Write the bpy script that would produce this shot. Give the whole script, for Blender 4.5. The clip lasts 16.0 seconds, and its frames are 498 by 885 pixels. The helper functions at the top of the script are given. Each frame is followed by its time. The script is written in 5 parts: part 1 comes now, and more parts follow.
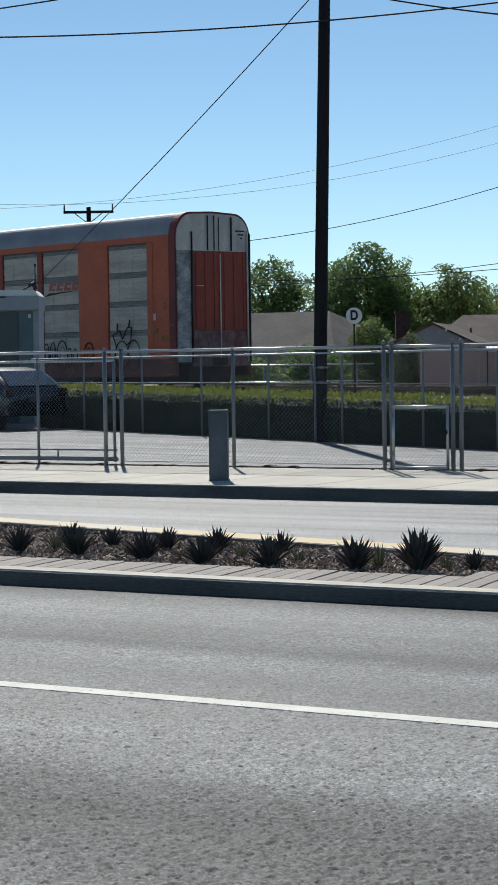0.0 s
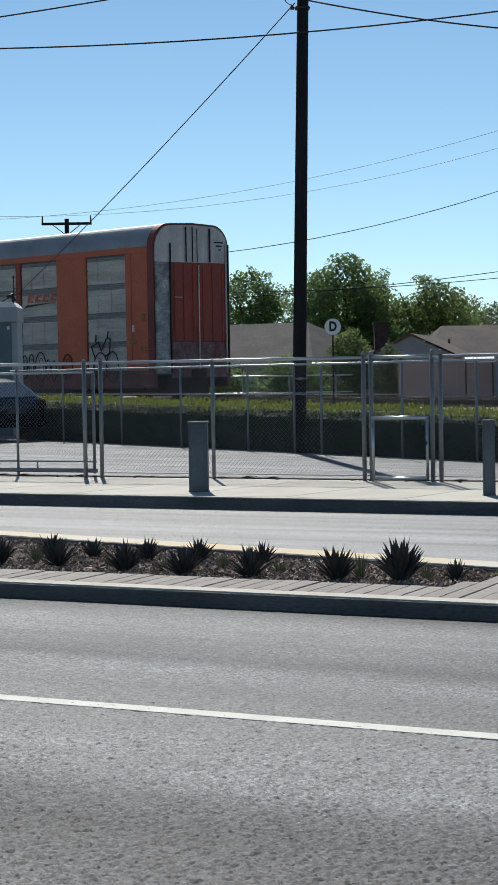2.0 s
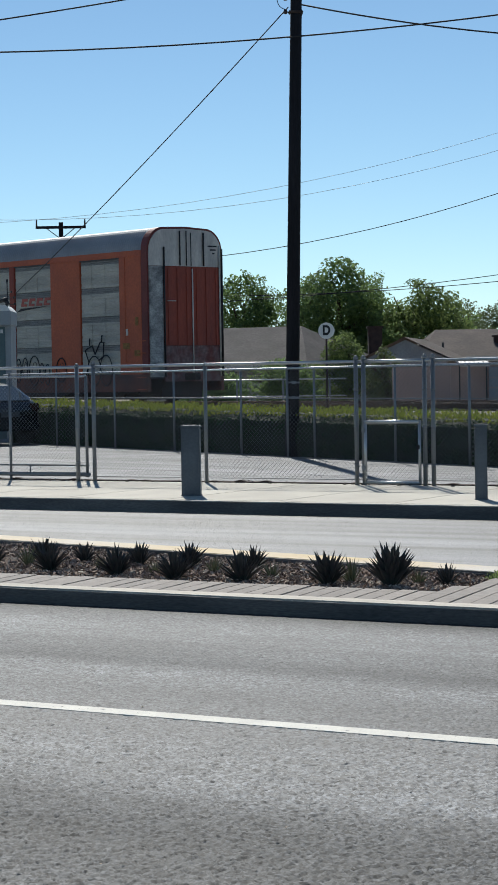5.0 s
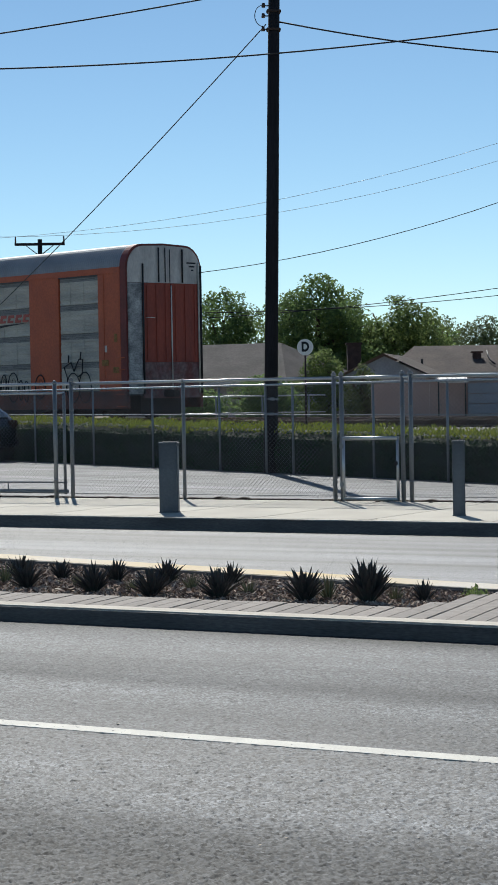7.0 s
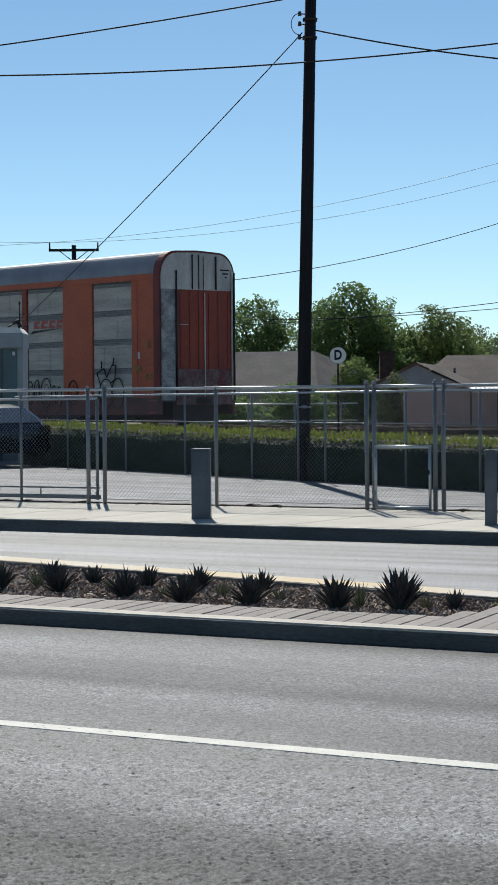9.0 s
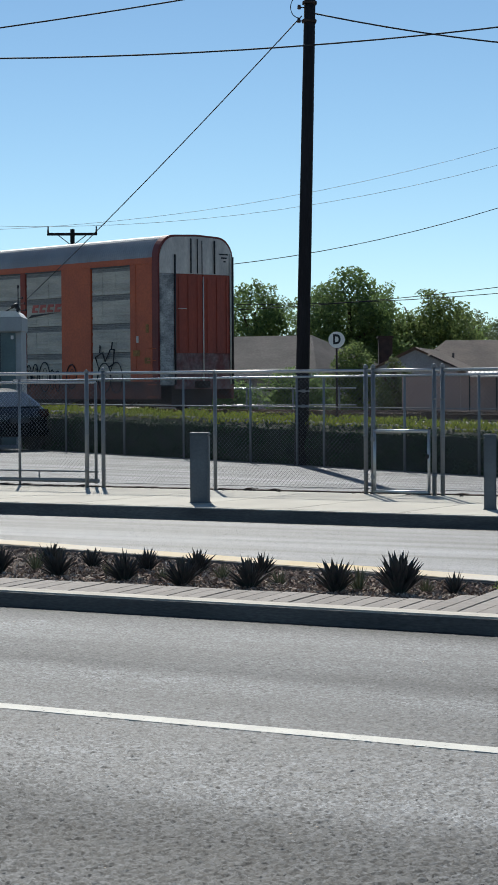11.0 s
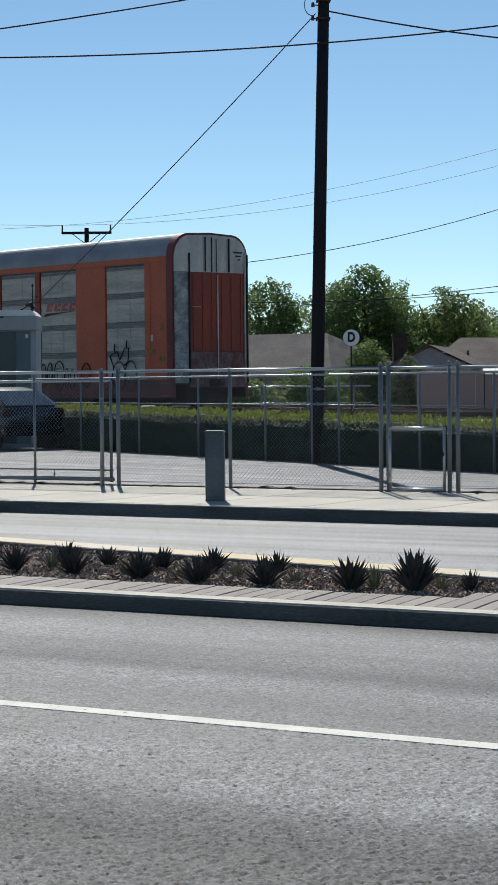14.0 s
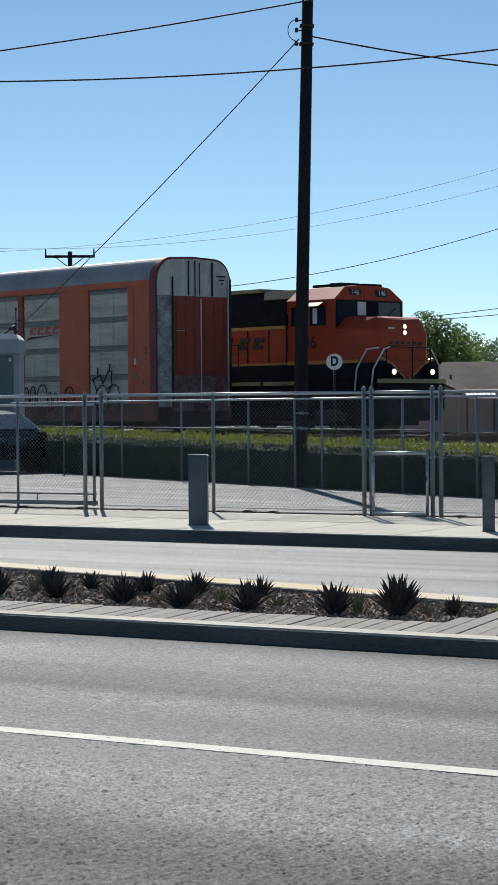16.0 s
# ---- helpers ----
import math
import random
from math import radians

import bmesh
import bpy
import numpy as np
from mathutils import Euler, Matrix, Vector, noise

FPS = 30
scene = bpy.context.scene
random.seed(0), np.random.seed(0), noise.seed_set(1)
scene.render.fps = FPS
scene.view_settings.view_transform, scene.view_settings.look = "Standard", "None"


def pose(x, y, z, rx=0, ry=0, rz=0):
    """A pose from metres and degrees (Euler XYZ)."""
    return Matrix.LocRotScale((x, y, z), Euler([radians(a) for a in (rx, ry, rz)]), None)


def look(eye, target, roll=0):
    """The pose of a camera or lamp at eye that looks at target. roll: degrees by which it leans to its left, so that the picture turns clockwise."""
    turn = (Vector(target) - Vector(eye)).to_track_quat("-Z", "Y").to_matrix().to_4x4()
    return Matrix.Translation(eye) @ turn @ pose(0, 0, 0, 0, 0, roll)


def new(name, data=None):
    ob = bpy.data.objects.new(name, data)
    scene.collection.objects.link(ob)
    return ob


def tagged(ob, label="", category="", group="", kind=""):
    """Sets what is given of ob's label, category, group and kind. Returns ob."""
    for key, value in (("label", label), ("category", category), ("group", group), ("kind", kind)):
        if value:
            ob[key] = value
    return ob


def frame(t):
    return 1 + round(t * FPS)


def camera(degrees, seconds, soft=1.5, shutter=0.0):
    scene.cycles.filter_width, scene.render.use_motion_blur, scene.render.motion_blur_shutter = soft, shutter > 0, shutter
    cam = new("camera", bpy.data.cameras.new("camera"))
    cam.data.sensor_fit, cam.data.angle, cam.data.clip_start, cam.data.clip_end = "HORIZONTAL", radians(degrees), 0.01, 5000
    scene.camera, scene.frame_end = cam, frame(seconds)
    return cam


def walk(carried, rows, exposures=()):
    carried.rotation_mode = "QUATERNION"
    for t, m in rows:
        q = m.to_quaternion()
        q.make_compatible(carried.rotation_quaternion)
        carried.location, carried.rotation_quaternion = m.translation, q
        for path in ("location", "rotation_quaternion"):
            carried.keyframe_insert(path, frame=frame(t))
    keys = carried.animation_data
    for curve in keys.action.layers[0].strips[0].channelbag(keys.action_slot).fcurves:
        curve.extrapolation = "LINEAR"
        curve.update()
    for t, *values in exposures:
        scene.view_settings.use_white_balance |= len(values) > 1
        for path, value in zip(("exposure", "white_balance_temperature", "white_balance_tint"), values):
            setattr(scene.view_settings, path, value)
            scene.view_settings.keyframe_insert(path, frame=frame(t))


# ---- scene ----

def cam_pose(x, y, z, rx, rz, roll):
    return pose(x, y, z, rx, 0, rz) @ pose(0, 0, 0, 0, 0, roll)


cam = camera(13.78, 16.0, soft=1.6)
walk(cam, [(t, cam_pose(*p)) for t, p in (
    (0, (0.000, 0.000, 1.600, 87.788, 0.000, -0.83)),
    (0.5, (-0.013, -0.007, 1.600, 88.046, -0.046, -0.85)),
    (1, (-0.027, 0.013, 1.591, 88.176, -0.237, -0.82)),
    (1.5, (-0.022, -0.000, 1.593, 88.166, -0.425, -0.91)),
    (2, (-0.018, 0.006, 1.597, 88.095, -0.605, -0.95)),
    (2.5, (-0.009, 0.008, 1.602, 88.041, -0.773, -1.13)),
    (3, (-0.001, 0.000, 1.600, 88.075, -0.838, -1.22)),
    (5.5, (0.012, -0.006, 1.602, 88.257, -0.810, -0.82)),
    (6, (0.019, 0.013, 1.600, 88.354, -1.152, -0.95)),
    (6.5, (0.019, 0.019, 1.599, 88.484, -1.358, -0.92)),
    (7, (0.030, -0.000, 1.602, 88.643, -1.329, -1.01)),
    (7.5, (0.019, -0.015, 1.606, 88.773, -1.068, -0.83)),
    (8, (0.014, -0.029, 1.603, 88.833, -0.713, -0.69)),
    (8.5, (0.016, -0.015, 1.595, 88.877, -0.474, -0.55)),
    (9, (0.016, -0.029, 1.600, 88.864, -0.459, -0.44)),
    (11.5, (0.001, 0.006, 1.587, 88.294, -0.494, -0.33)),
    (12, (-0.007, -0.015, 1.590, 88.200, -0.394, -0.38)),
    (12.5, (-0.006, -0.022, 1.590, 88.208, -0.310, -0.42)),
    (13, (-0.003, -0.016, 1.587, 88.251, -0.256, -0.49)),
    (13.5, (0.001, -0.002, 1.583, 88.317, -0.170, -0.57)),
    (14, (0.002, 0.010, 1.587, 88.392, -0.099, -0.51)),
    (14.5, (-0.003, -0.002, 1.589, 88.522, -0.028, -0.49)),
    (15, (-0.004, -0.000, 1.588, 88.667, -0.026, -0.46)),
    (15.5, (-0.005, 0.000, 1.592, 88.839, -0.156, -0.49)),
    (16, (-0.003, -0.001, 1.594, 89.045, -0.581, -0.42)))],
    exposures=((0, 0.13, 6100, 7), (16, 0.13, 6100, 7)))

# ---- light ----
SUN_EL, SUN_AZ = 42.0, -4.5       # height, and turn from +y (clockwise is positive)
world = bpy.data.worlds.new("sky")
scene.world = world
world.use_nodes = True
wn = world.node_tree.nodes
sky = wn.new("ShaderNodeTexSky")
sky.sky_type, sky.sun_disc = "NISHITA", False
sky.sun_elevation, sky.sun_rotation = radians(SUN_EL), radians(SUN_AZ)
sky.air_density, sky.dust_density, sky.ozone_density = 1.0, 0.0, 0.2
sky.altitude = 3200
clear = wn.new("ShaderNodeMix")        # the clear, slightly cyan coastal air
clear.data_type, clear.blend_type = "RGBA", "MULTIPLY"
clear.inputs[0].default_value, clear.inputs[7].default_value = 1.0, (0.925, 1.025, 1.02, 1)
world.node_tree.links.new(sky.outputs[0], clear.inputs[6])
world.node_tree.links.new(clear.outputs[2], wn["Background"].inputs[0])
wn["Background"].inputs[1].default_value = 0.082
sun = new("sun", bpy.data.lights.new("sun", "SUN"))
sun.data.energy, sun.data.angle, sun.data.color = 5.0, radians(0.53), (1.0, 0.93, 0.83)
_d = Vector((math.sin(radians(SUN_AZ)) * math.cos(radians(SUN_EL)), math.cos(radians(SUN_AZ)) * math.cos(radians(SUN_EL)), math.sin(radians(SUN_EL))))
sun.matrix_world = look(_d * 60, (0, 0, 0))

# ---- materials ----


def mat(name, col, rough=0.8, metal=0.0, var=0.15, scale=4.0, fine=60.0, bump=0.2, col2=None, stretch=(1, 1, 1), spec=0.5, rand=0.0, dist=0.01):
    """A surface with two scales of variation: broad stains and fine grain; rand varies whole pieces."""
    m = bpy.data.materials.new(name)
    m.use_nodes = True
    nt = m.node_tree
    n, l = nt.nodes, nt.links
    b = n["Principled BSDF"]
    b.inputs["Roughness"].default_value, b.inputs["Metallic"].default_value = rough, metal
    b.inputs["Specular IOR Level"].default_value = spec
    tc = n.new("ShaderNodeTexCoord")
    mp = n.new("ShaderNodeMapping")
    mp.inputs["Scale"].default_value = stretch
    l.new(tc.outputs["Object"], mp.inputs[0])
    big, small = n.new("ShaderNodeTexNoise"), n.new("ShaderNodeTexNoise")
    for t, s, dt in ((big, scale, 5), (small, fine, 3)):
        t.inputs["Scale"].default_value, t.inputs["Detail"].default_value = s, dt
        l.new(mp.outputs[0], t.inputs["Vector"])
    ramp = n.new("ShaderNodeMapRange")
    ramp.inputs[1].default_value, ramp.inputs[2].default_value = 0.35, 0.65
    l.new(big.outputs[0], ramp.inputs[0])
    mix = n.new("ShaderNodeMix")
    mix.data_type = "RGBA"
    c2 = col2 or tuple(c * (1 - 2 * var) for c in col)
    mix.inputs[6].default_value, mix.inputs[7].default_value = (*col, 1), (*c2, 1)
    l.new(ramp.outputs[0], mix.inputs[0])
    hsv = n.new("ShaderNodeHueSaturation")
    val = n.new("ShaderNodeMapRange")
    val.inputs[1].default_value, val.inputs[2].default_value = 0.3, 0.7
    val.inputs[3].default_value, val.inputs[4].default_value = 1 - var, 1 + var
    l.new(small.outputs[0], val.inputs[0])
    out = val.outputs[0]
    if rand:
        info, mr, mul = n.new("ShaderNodeObjectInfo"), n.new("ShaderNodeMapRange"), n.new("ShaderNodeMath")
        mr.inputs[3].default_value, mr.inputs[4].default_value = 1 - rand, 1 + rand
        mul.operation = "MULTIPLY"
        l.new(info.outputs["Random"], mr.inputs[0])
        l.new(mr.outputs[0], mul.inputs[0])
        l.new(out, mul.inputs[1])
        out = mul.outputs[0]
    l.new(out, hsv.inputs["Value"])
    l.new(mix.outputs[2], hsv.inputs["Color"])
    l.new(hsv.outputs[0], b.inputs["Base Color"])
    if bump:
        bp = n.new("ShaderNodeBump")
        bp.inputs["Strength"].default_value, bp.inputs["Distance"].default_value = bump, dist
        l.new(small.outputs[0], bp.inputs["Height"])
        l.new(bp.outputs[0], b.inputs["Normal"])
    return m


def leaf_mat(name, col, col2, trans=0.35, rough=0.55):
    """Leaves: colour varies from leaf to leaf, and light comes through."""
    m = bpy.data.materials.new(name)
    m.use_nodes = True
    n, l = m.node_tree.nodes, m.node_tree.links
    b = n["Principled BSDF"]
    b.inputs["Roughness"].default_value, b.inputs["Specular IOR Level"].default_value = rough, 0.06
    geo, mix = n.new("ShaderNodeNewGeometry"), n.new("ShaderNodeMix")
    mix.data_type = "RGBA"
    mix.inputs[6].default_value, mix.inputs[7].default_value = (*col, 1), (*col2, 1)
    l.new(geo.outputs["Random Per Island"], mix.inputs[0])
    l.new(mix.outputs[2], b.inputs["Base Color"])
    tr, ad = n.new("ShaderNodeBsdfTranslucent"), n.new("ShaderNodeMixShader")
    l.new(mix.outputs[2], tr.inputs[0])
    ad.inputs[0].default_value = trans
    l.new(b.outputs[0], ad.inputs[1])
    l.new(tr.outputs[0], ad.inputs[2])
    l.new(ad.outputs[0], n["Material Output"].inputs[0])
    return m


def asphalt_mat(name, col, along=0.0, rough=0.75, streak=0.2, grit=0.55, stone=85.0, across=1.0, pale=0.5, worn=()):
    """Worn asphalt: single stones of many greys, mottling, wheel-track streaks that run with the road, pale scuffed patches."""
    m = bpy.data.materials.new(name)
    m.use_nodes = True
    n, l = m.node_tree.nodes, m.node_tree.links
    b = n["Principled BSDF"]
    b.inputs["Roughness"].default_value = rough
    tc, rot, mp = n.new("ShaderNodeTexCoord"), n.new("ShaderNodeMapping"), n.new("ShaderNodeMapping")
    rot.inputs["Rotation"].default_value = (0, 0, radians(along))
    mp.inputs["Scale"].default_value = (0.05, across, 1.0)
    l.new(tc.outputs["Object"], rot.inputs[0])
    l.new(rot.outputs[0], mp.inputs[0])

    def span(src, a0, a1, b0, b1):
        r = n.new("ShaderNodeMapRange")
        for k, x in enumerate((a0, a1, b0, b1)):
            r.inputs[k + 1].default_value = x
        l.new(src, r.inputs[0])
        return r.outputs[0]

    def noise_of(vec, scale, detail):
        t = n.new("ShaderNodeTexNoise")
        t.inputs["Scale"].default_value, t.inputs["Detail"].default_value = scale, detail
        l.new(vec, t.inputs["Vector"])
        return t.outputs[0]

    vo, sep, rolled = n.new("ShaderNodeTexVoronoi"), n.new("ShaderNodeSeparateColor"), n.new("ShaderNodeMapping")
    l.new(tc.outputs["Object"], rolled.inputs[0])
    vo.inputs["Scale"].default_value = stone
    l.new(rolled.outputs[0], vo.inputs["Vector"])
    l.new(vo.outputs["Color"], sep.inputs[0])
    terms = [span(sep.outputs[0], 0, 1, 1 - grit, 1 + grit),
             span(noise_of(rolled.outputs[0], 48, 3), 0.36, 0.64, 0.66, 1.34),
             span(noise_of(rolled.outputs[0], 14, 3), 0.35, 0.65, 0.86, 1.14),
             span(noise_of(mp.outputs[0], 2.2, 5), 0.35, 0.65, 1 - streak, 1 + streak),
             span(noise_of(tc.outputs["Object"], 0.8, 5), 0.35, 0.65, 0.82, 1.18),
             span(noise_of(tc.outputs["Object"], 2.1, 6), 0.6, 0.74, 1.0, 1 + pale)]
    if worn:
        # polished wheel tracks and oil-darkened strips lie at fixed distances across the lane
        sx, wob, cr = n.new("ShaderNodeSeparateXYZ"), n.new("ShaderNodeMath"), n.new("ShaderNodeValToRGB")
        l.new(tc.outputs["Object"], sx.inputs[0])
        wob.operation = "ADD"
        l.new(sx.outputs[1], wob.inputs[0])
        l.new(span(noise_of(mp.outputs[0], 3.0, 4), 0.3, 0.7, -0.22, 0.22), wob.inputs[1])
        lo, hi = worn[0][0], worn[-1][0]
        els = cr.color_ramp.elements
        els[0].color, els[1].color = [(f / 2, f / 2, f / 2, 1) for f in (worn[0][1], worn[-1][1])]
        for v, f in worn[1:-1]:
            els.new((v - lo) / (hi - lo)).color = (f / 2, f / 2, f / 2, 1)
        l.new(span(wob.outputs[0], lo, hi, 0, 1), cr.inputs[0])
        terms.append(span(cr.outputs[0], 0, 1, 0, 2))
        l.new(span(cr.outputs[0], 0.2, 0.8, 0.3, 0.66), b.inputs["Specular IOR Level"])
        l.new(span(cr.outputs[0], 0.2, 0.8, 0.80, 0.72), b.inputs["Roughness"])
    out = terms[0]
    for t in terms[1:]:
        mu = n.new("ShaderNodeMath")
        mu.operation = "MULTIPLY"
        l.new(out, mu.inputs[0])
        l.new(t, mu.inputs[1])
        out = mu.outputs[0]
    hs, rgb = n.new("ShaderNodeHueSaturation"), n.new("ShaderNodeRGB")
    rgb.outputs[0].default_value = (*col, 1)
    l.new(rgb.outputs[0], hs.inputs["Color"])
    l.new(out, hs.inputs["Value"])
    l.new(hs.outputs[0], b.inputs["Base Color"])
    bp = n.new("ShaderNodeBump")
    bp.inputs["Strength"].default_value, bp.inputs["Distance"].default_value = 0.7, 0.008
    l.new(sep.outputs[1], bp.inputs["Height"])
    l.new(bp.outputs[0], b.inputs["Normal"])
    return m


def glow(name, col, power):
    m = bpy.data.materials.new(name)
    m.use_nodes = True
    b = m.node_tree.nodes["Principled BSDF"]
    b.inputs["Base Color"].default_value = (*col, 1)
    b.inputs["Emission Color"].default_value, b.inputs["Emission Strength"].default_value = (*col, 1), power
    return m


# the last step of the ramp only darkens the asphalt towards the median kerb
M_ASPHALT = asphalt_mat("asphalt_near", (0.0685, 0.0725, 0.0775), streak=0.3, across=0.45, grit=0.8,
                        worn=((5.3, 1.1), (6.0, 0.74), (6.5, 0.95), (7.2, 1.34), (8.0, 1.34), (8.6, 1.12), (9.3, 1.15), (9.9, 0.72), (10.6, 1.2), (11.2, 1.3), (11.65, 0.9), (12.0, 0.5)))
M_ASPHALT_FAR = asphalt_mat("asphalt_far_lane", (0.066, 0.068, 0.075), rough=0.66, streak=0.95, grit=0.2, across=0.8, pale=0.1)
M_LOT = asphalt_mat("asphalt_lot", (0.132, 0.133, 0.137), along=45, streak=0.4, grit=0.3, across=1.5)
# kerb face shade put into a dark colour, together with tyre rubber
M_KERB_SHADE_SCUFF = mat("shaded_scuffed_kerb_face", (0.19, 0.175, 0.16), 0.85, 0, 0.25, 1.6, 50, 0.3, (0.085, 0.082, 0.08), stretch=(0.4, 1, 2))
M_LINE = mat("road_paint_white", (0.58, 0.565, 0.50), 0.75, 0, 0.12, 6, 90, 0.2, (0.47, 0.455, 0.41))
M_YELLOW = mat("road_paint_yellow", (0.46, 0.33, 0.13), 0.75, 0, 0.15, 0.9, 60, 0.2, (0.44, 0.40, 0.34))
M_KERB = mat("kerb_concrete", (0.50, 0.455, 0.385), 0.85, 0, 0.12, 2.5, 80, 0.3, (0.40, 0.365, 0.31))
M_WALK = mat("pavement_concrete", (0.46, 0.43, 0.36), 0.85, 0, 0.1, 1.2, 60, 0.3, (0.39, 0.36, 0.305), rand=0.05)
M_JOINT = mat("joint_dirt", (0.38, 0.35, 0.295), 0.95)
M_BRICK = mat("paver_clay", (0.25, 0.22, 0.195), 0.85, 0, 0.15, 8, 120, 0.3, (0.185, 0.162, 0.145), rand=0.16)
M_SOIL = mat("soil_dark", (0.07, 0.05, 0.04), 0.95, 0, 0.3, 6, 60, 0.6)
M_GROUND = mat("dry_ground", (0.22, 0.18, 0.13), 0.95, 0, 0.2, 0.3, 8, 0.4)
M_BALLAST = mat("ballast_stone", (0.24, 0.22, 0.21), 0.9, 0, 0.35, 1.5, 14, 0.9, dist=0.05)
M_CHIP = leaf_mat("wood_chips", (0.40, 0.31, 0.245), (0.15, 0.105, 0.09), 0.0, 0.9)
# cab glass with its reflection put into a lighter grey base
M_CAB_GREY = mat("pane_grey_with_reflection", (0.07, 0.085, 0.10), 0.25, 0, 0.1, 1, 5, 0, spec=0.4)
M_CHIP_PALE = leaf_mat("bleached_chips", (0.62, 0.55, 0.46), (0.36, 0.29, 0.23), 0.0, 0.9)
M_GALV = mat("galvanised_steel", (0.50, 0.52, 0.54), 0.38, 0.85, 0.1, 3, 40, 0.05)
M_GALV_OLD = mat("weathered_galvanised_steel", (0.235, 0.25, 0.265), 0.5, 0.5, 0.04, 3, 40, 0)
M_WIRE = mat("weathered_mesh_wire", (0.15, 0.16, 0.175), 0.6, 0.2, 0.08, 10, 50, 0)
M_PEDESTAL = mat("grey_pedestal_plastic", (0.105, 0.125, 0.145), 0.6, 0, 0.12, 3, 50, 0.15)
# very dark green for the closed core behind the hedge leaves
M_HEDGE_CORE = mat("hedge_dark_core", (0.018, 0.028, 0.014), 0.95, 0, 0.3, 6, 40, 0.8)
# front leaves: the bluish shade of that side is put into their colour
M_HEDGE_LEAF_SHADE = leaf_mat("hedge_leaf_shaded", (0.042, 0.08, 0.04), (0.022, 0.048, 0.026), 0.3)
# top shoots: a much brighter yellow-green than the front
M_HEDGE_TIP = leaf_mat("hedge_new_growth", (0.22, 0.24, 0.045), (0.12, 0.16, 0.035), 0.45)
M_AGAVE = mat("agave_skin", (0.035, 0.055, 0.045), 0.5, 0, 0.15, 5, 40, 0.1, (0.05, 0.04, 0.045))
M_AGAVE_PALE = mat("agave_skin_pale", (0.13, 0.16, 0.09), 0.55, 0, 0.15, 5, 40, 0.1, (0.18, 0.17, 0.09))
M_POLE = mat("creosoted_wood", (0.022, 0.022, 0.027), 0.9, 0, 0.25, 2, 30, 0.4, stretch=(3, 3, 0.25), spec=0.25)
M_CABLE = mat("black_cable", (0.02, 0.02, 0.022), 0.6, 0, 0.1, 3, 30, 0)
M_CABLE_FAR = mat("weathered_aluminium_cable", (0.5, 0.55, 0.6), 0.5, 0.3, 0.05, 3, 30, 0)
M_ORANGE = mat("faded_orange_paint", (0.48, 0.108, 0.042), 0.6, 0, 0.12, 1.2, 14, 0.1, (0.40, 0.09, 0.04))
M_ORANGE_RED = mat("weathered_red_door_paint", (0.30, 0.055, 0.03), 0.65, 0, 0.15, 1.5, 16, 0.1, (0.22, 0.045, 0.03), stretch=(1, 1, 0.3))
M_MAROON = mat("maroon_end_frame_paint", (0.17, 0.03, 0.026), 0.6, 0, 0.15, 1.5, 16, 0.1)
M_STENCIL = mat("worn_yellow_stencil", (0.30, 0.16, 0.04), 0.7, 0, 0.2, 8, 30, 0)
M_DIRT = mat("grimy_lower_door_paint", (0.15, 0.055, 0.05), 0.85, 0, 0.3, 2.4, 9, 0.1, (0.21, 0.15, 0.145))
M_GRIME = mat("grimy_sill_paint", (0.20, 0.075, 0.055), 0.85, 0, 0.3, 1.3, 9, 0.15, (0.09, 0.055, 0.05))
M_BAND = mat("perforated_dark_screen", (0.27, 0.27, 0.26), 0.7, 0.1, 0.25, 2.5, 18, 0.1, (0.19, 0.19, 0.185), stretch=(0.5, 1, 4))
M_PANEL = mat("galvanised_side_screen", (0.53, 0.51, 0.44), 0.65, 0.05, 0.14, 1.1, 14, 0.1, (0.37, 0.355, 0.315), stretch=(0.6, 1, 3))
M_CORNER = mat("stained_galvanised_corner", (0.44, 0.44, 0.43), 0.6, 0.15, 0.3, 2.2, 14, 0.1, (0.16, 0.165, 0.17), stretch=(1, 1, 1.6))
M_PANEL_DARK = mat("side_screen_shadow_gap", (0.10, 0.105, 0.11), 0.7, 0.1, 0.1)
M_ROOF_STEEL = mat("corrugated_roof_steel", (0.30, 0.315, 0.34), 0.55, 0.35, 0.1, 1.2, 20, 0.05)
M_OFFWHITE = mat("dirty_white_paint", (0.66, 0.63, 0.58), 0.6, 0, 0.1, 1.5, 20, 0.1, (0.42, 0.40, 0.38), stretch=(1, 1, 0.4))
M_BLACK = mat("matt_black_paint", (0.015, 0.015, 0.017), 0.6, 0, 0.2, 3, 30, 0.1)
M_INK = mat("graffiti_ink", (0.02, 0.02, 0.025), 0.6, 0, 0.1, 3, 30, 0)
M_RED_MARK = mat("red_lettering", (0.46, 0.11, 0.085), 0.6, 0, 0.1, 3, 30, 0)
M_RUST = mat("rusty_running_gear", (0.06, 0.04, 0.035), 0.85, 0, 0.25, 3, 30, 0.4)
M_RAIL = mat("rail_steel", (0.12, 0.075, 0.055), 0.6, 0.5, 0.2, 2, 30, 0.2)
M_SLEEPER = mat("timber_sleeper", (0.07, 0.055, 0.045), 0.9, 0, 0.3, 3, 30, 0.5)
M_LOCO = mat("locomotive_orange_paint", (0.37, 0.049, 0.014), 0.5, 0, 0.1, 1.0, 14, 0.05, (0.31, 0.041, 0.013), spec=0.3)
M_SILL_STRIPE = mat("dull_yellow_edge_paint", (0.36, 0.33, 0.17), 0.7, 0, 0.2, 2, 20, 0)
M_CAB_GLASS = mat("cab_glass", (0.010, 0.018, 0.036), 0.4, 0, 0.05, 1, 5, 0, spec=0.1)
M_LOCO_STRIPE = mat("yellow_stripe_paint", (0.48, 0.22, 0.05), 0.45, 0, 0.08, 2, 20, 0)
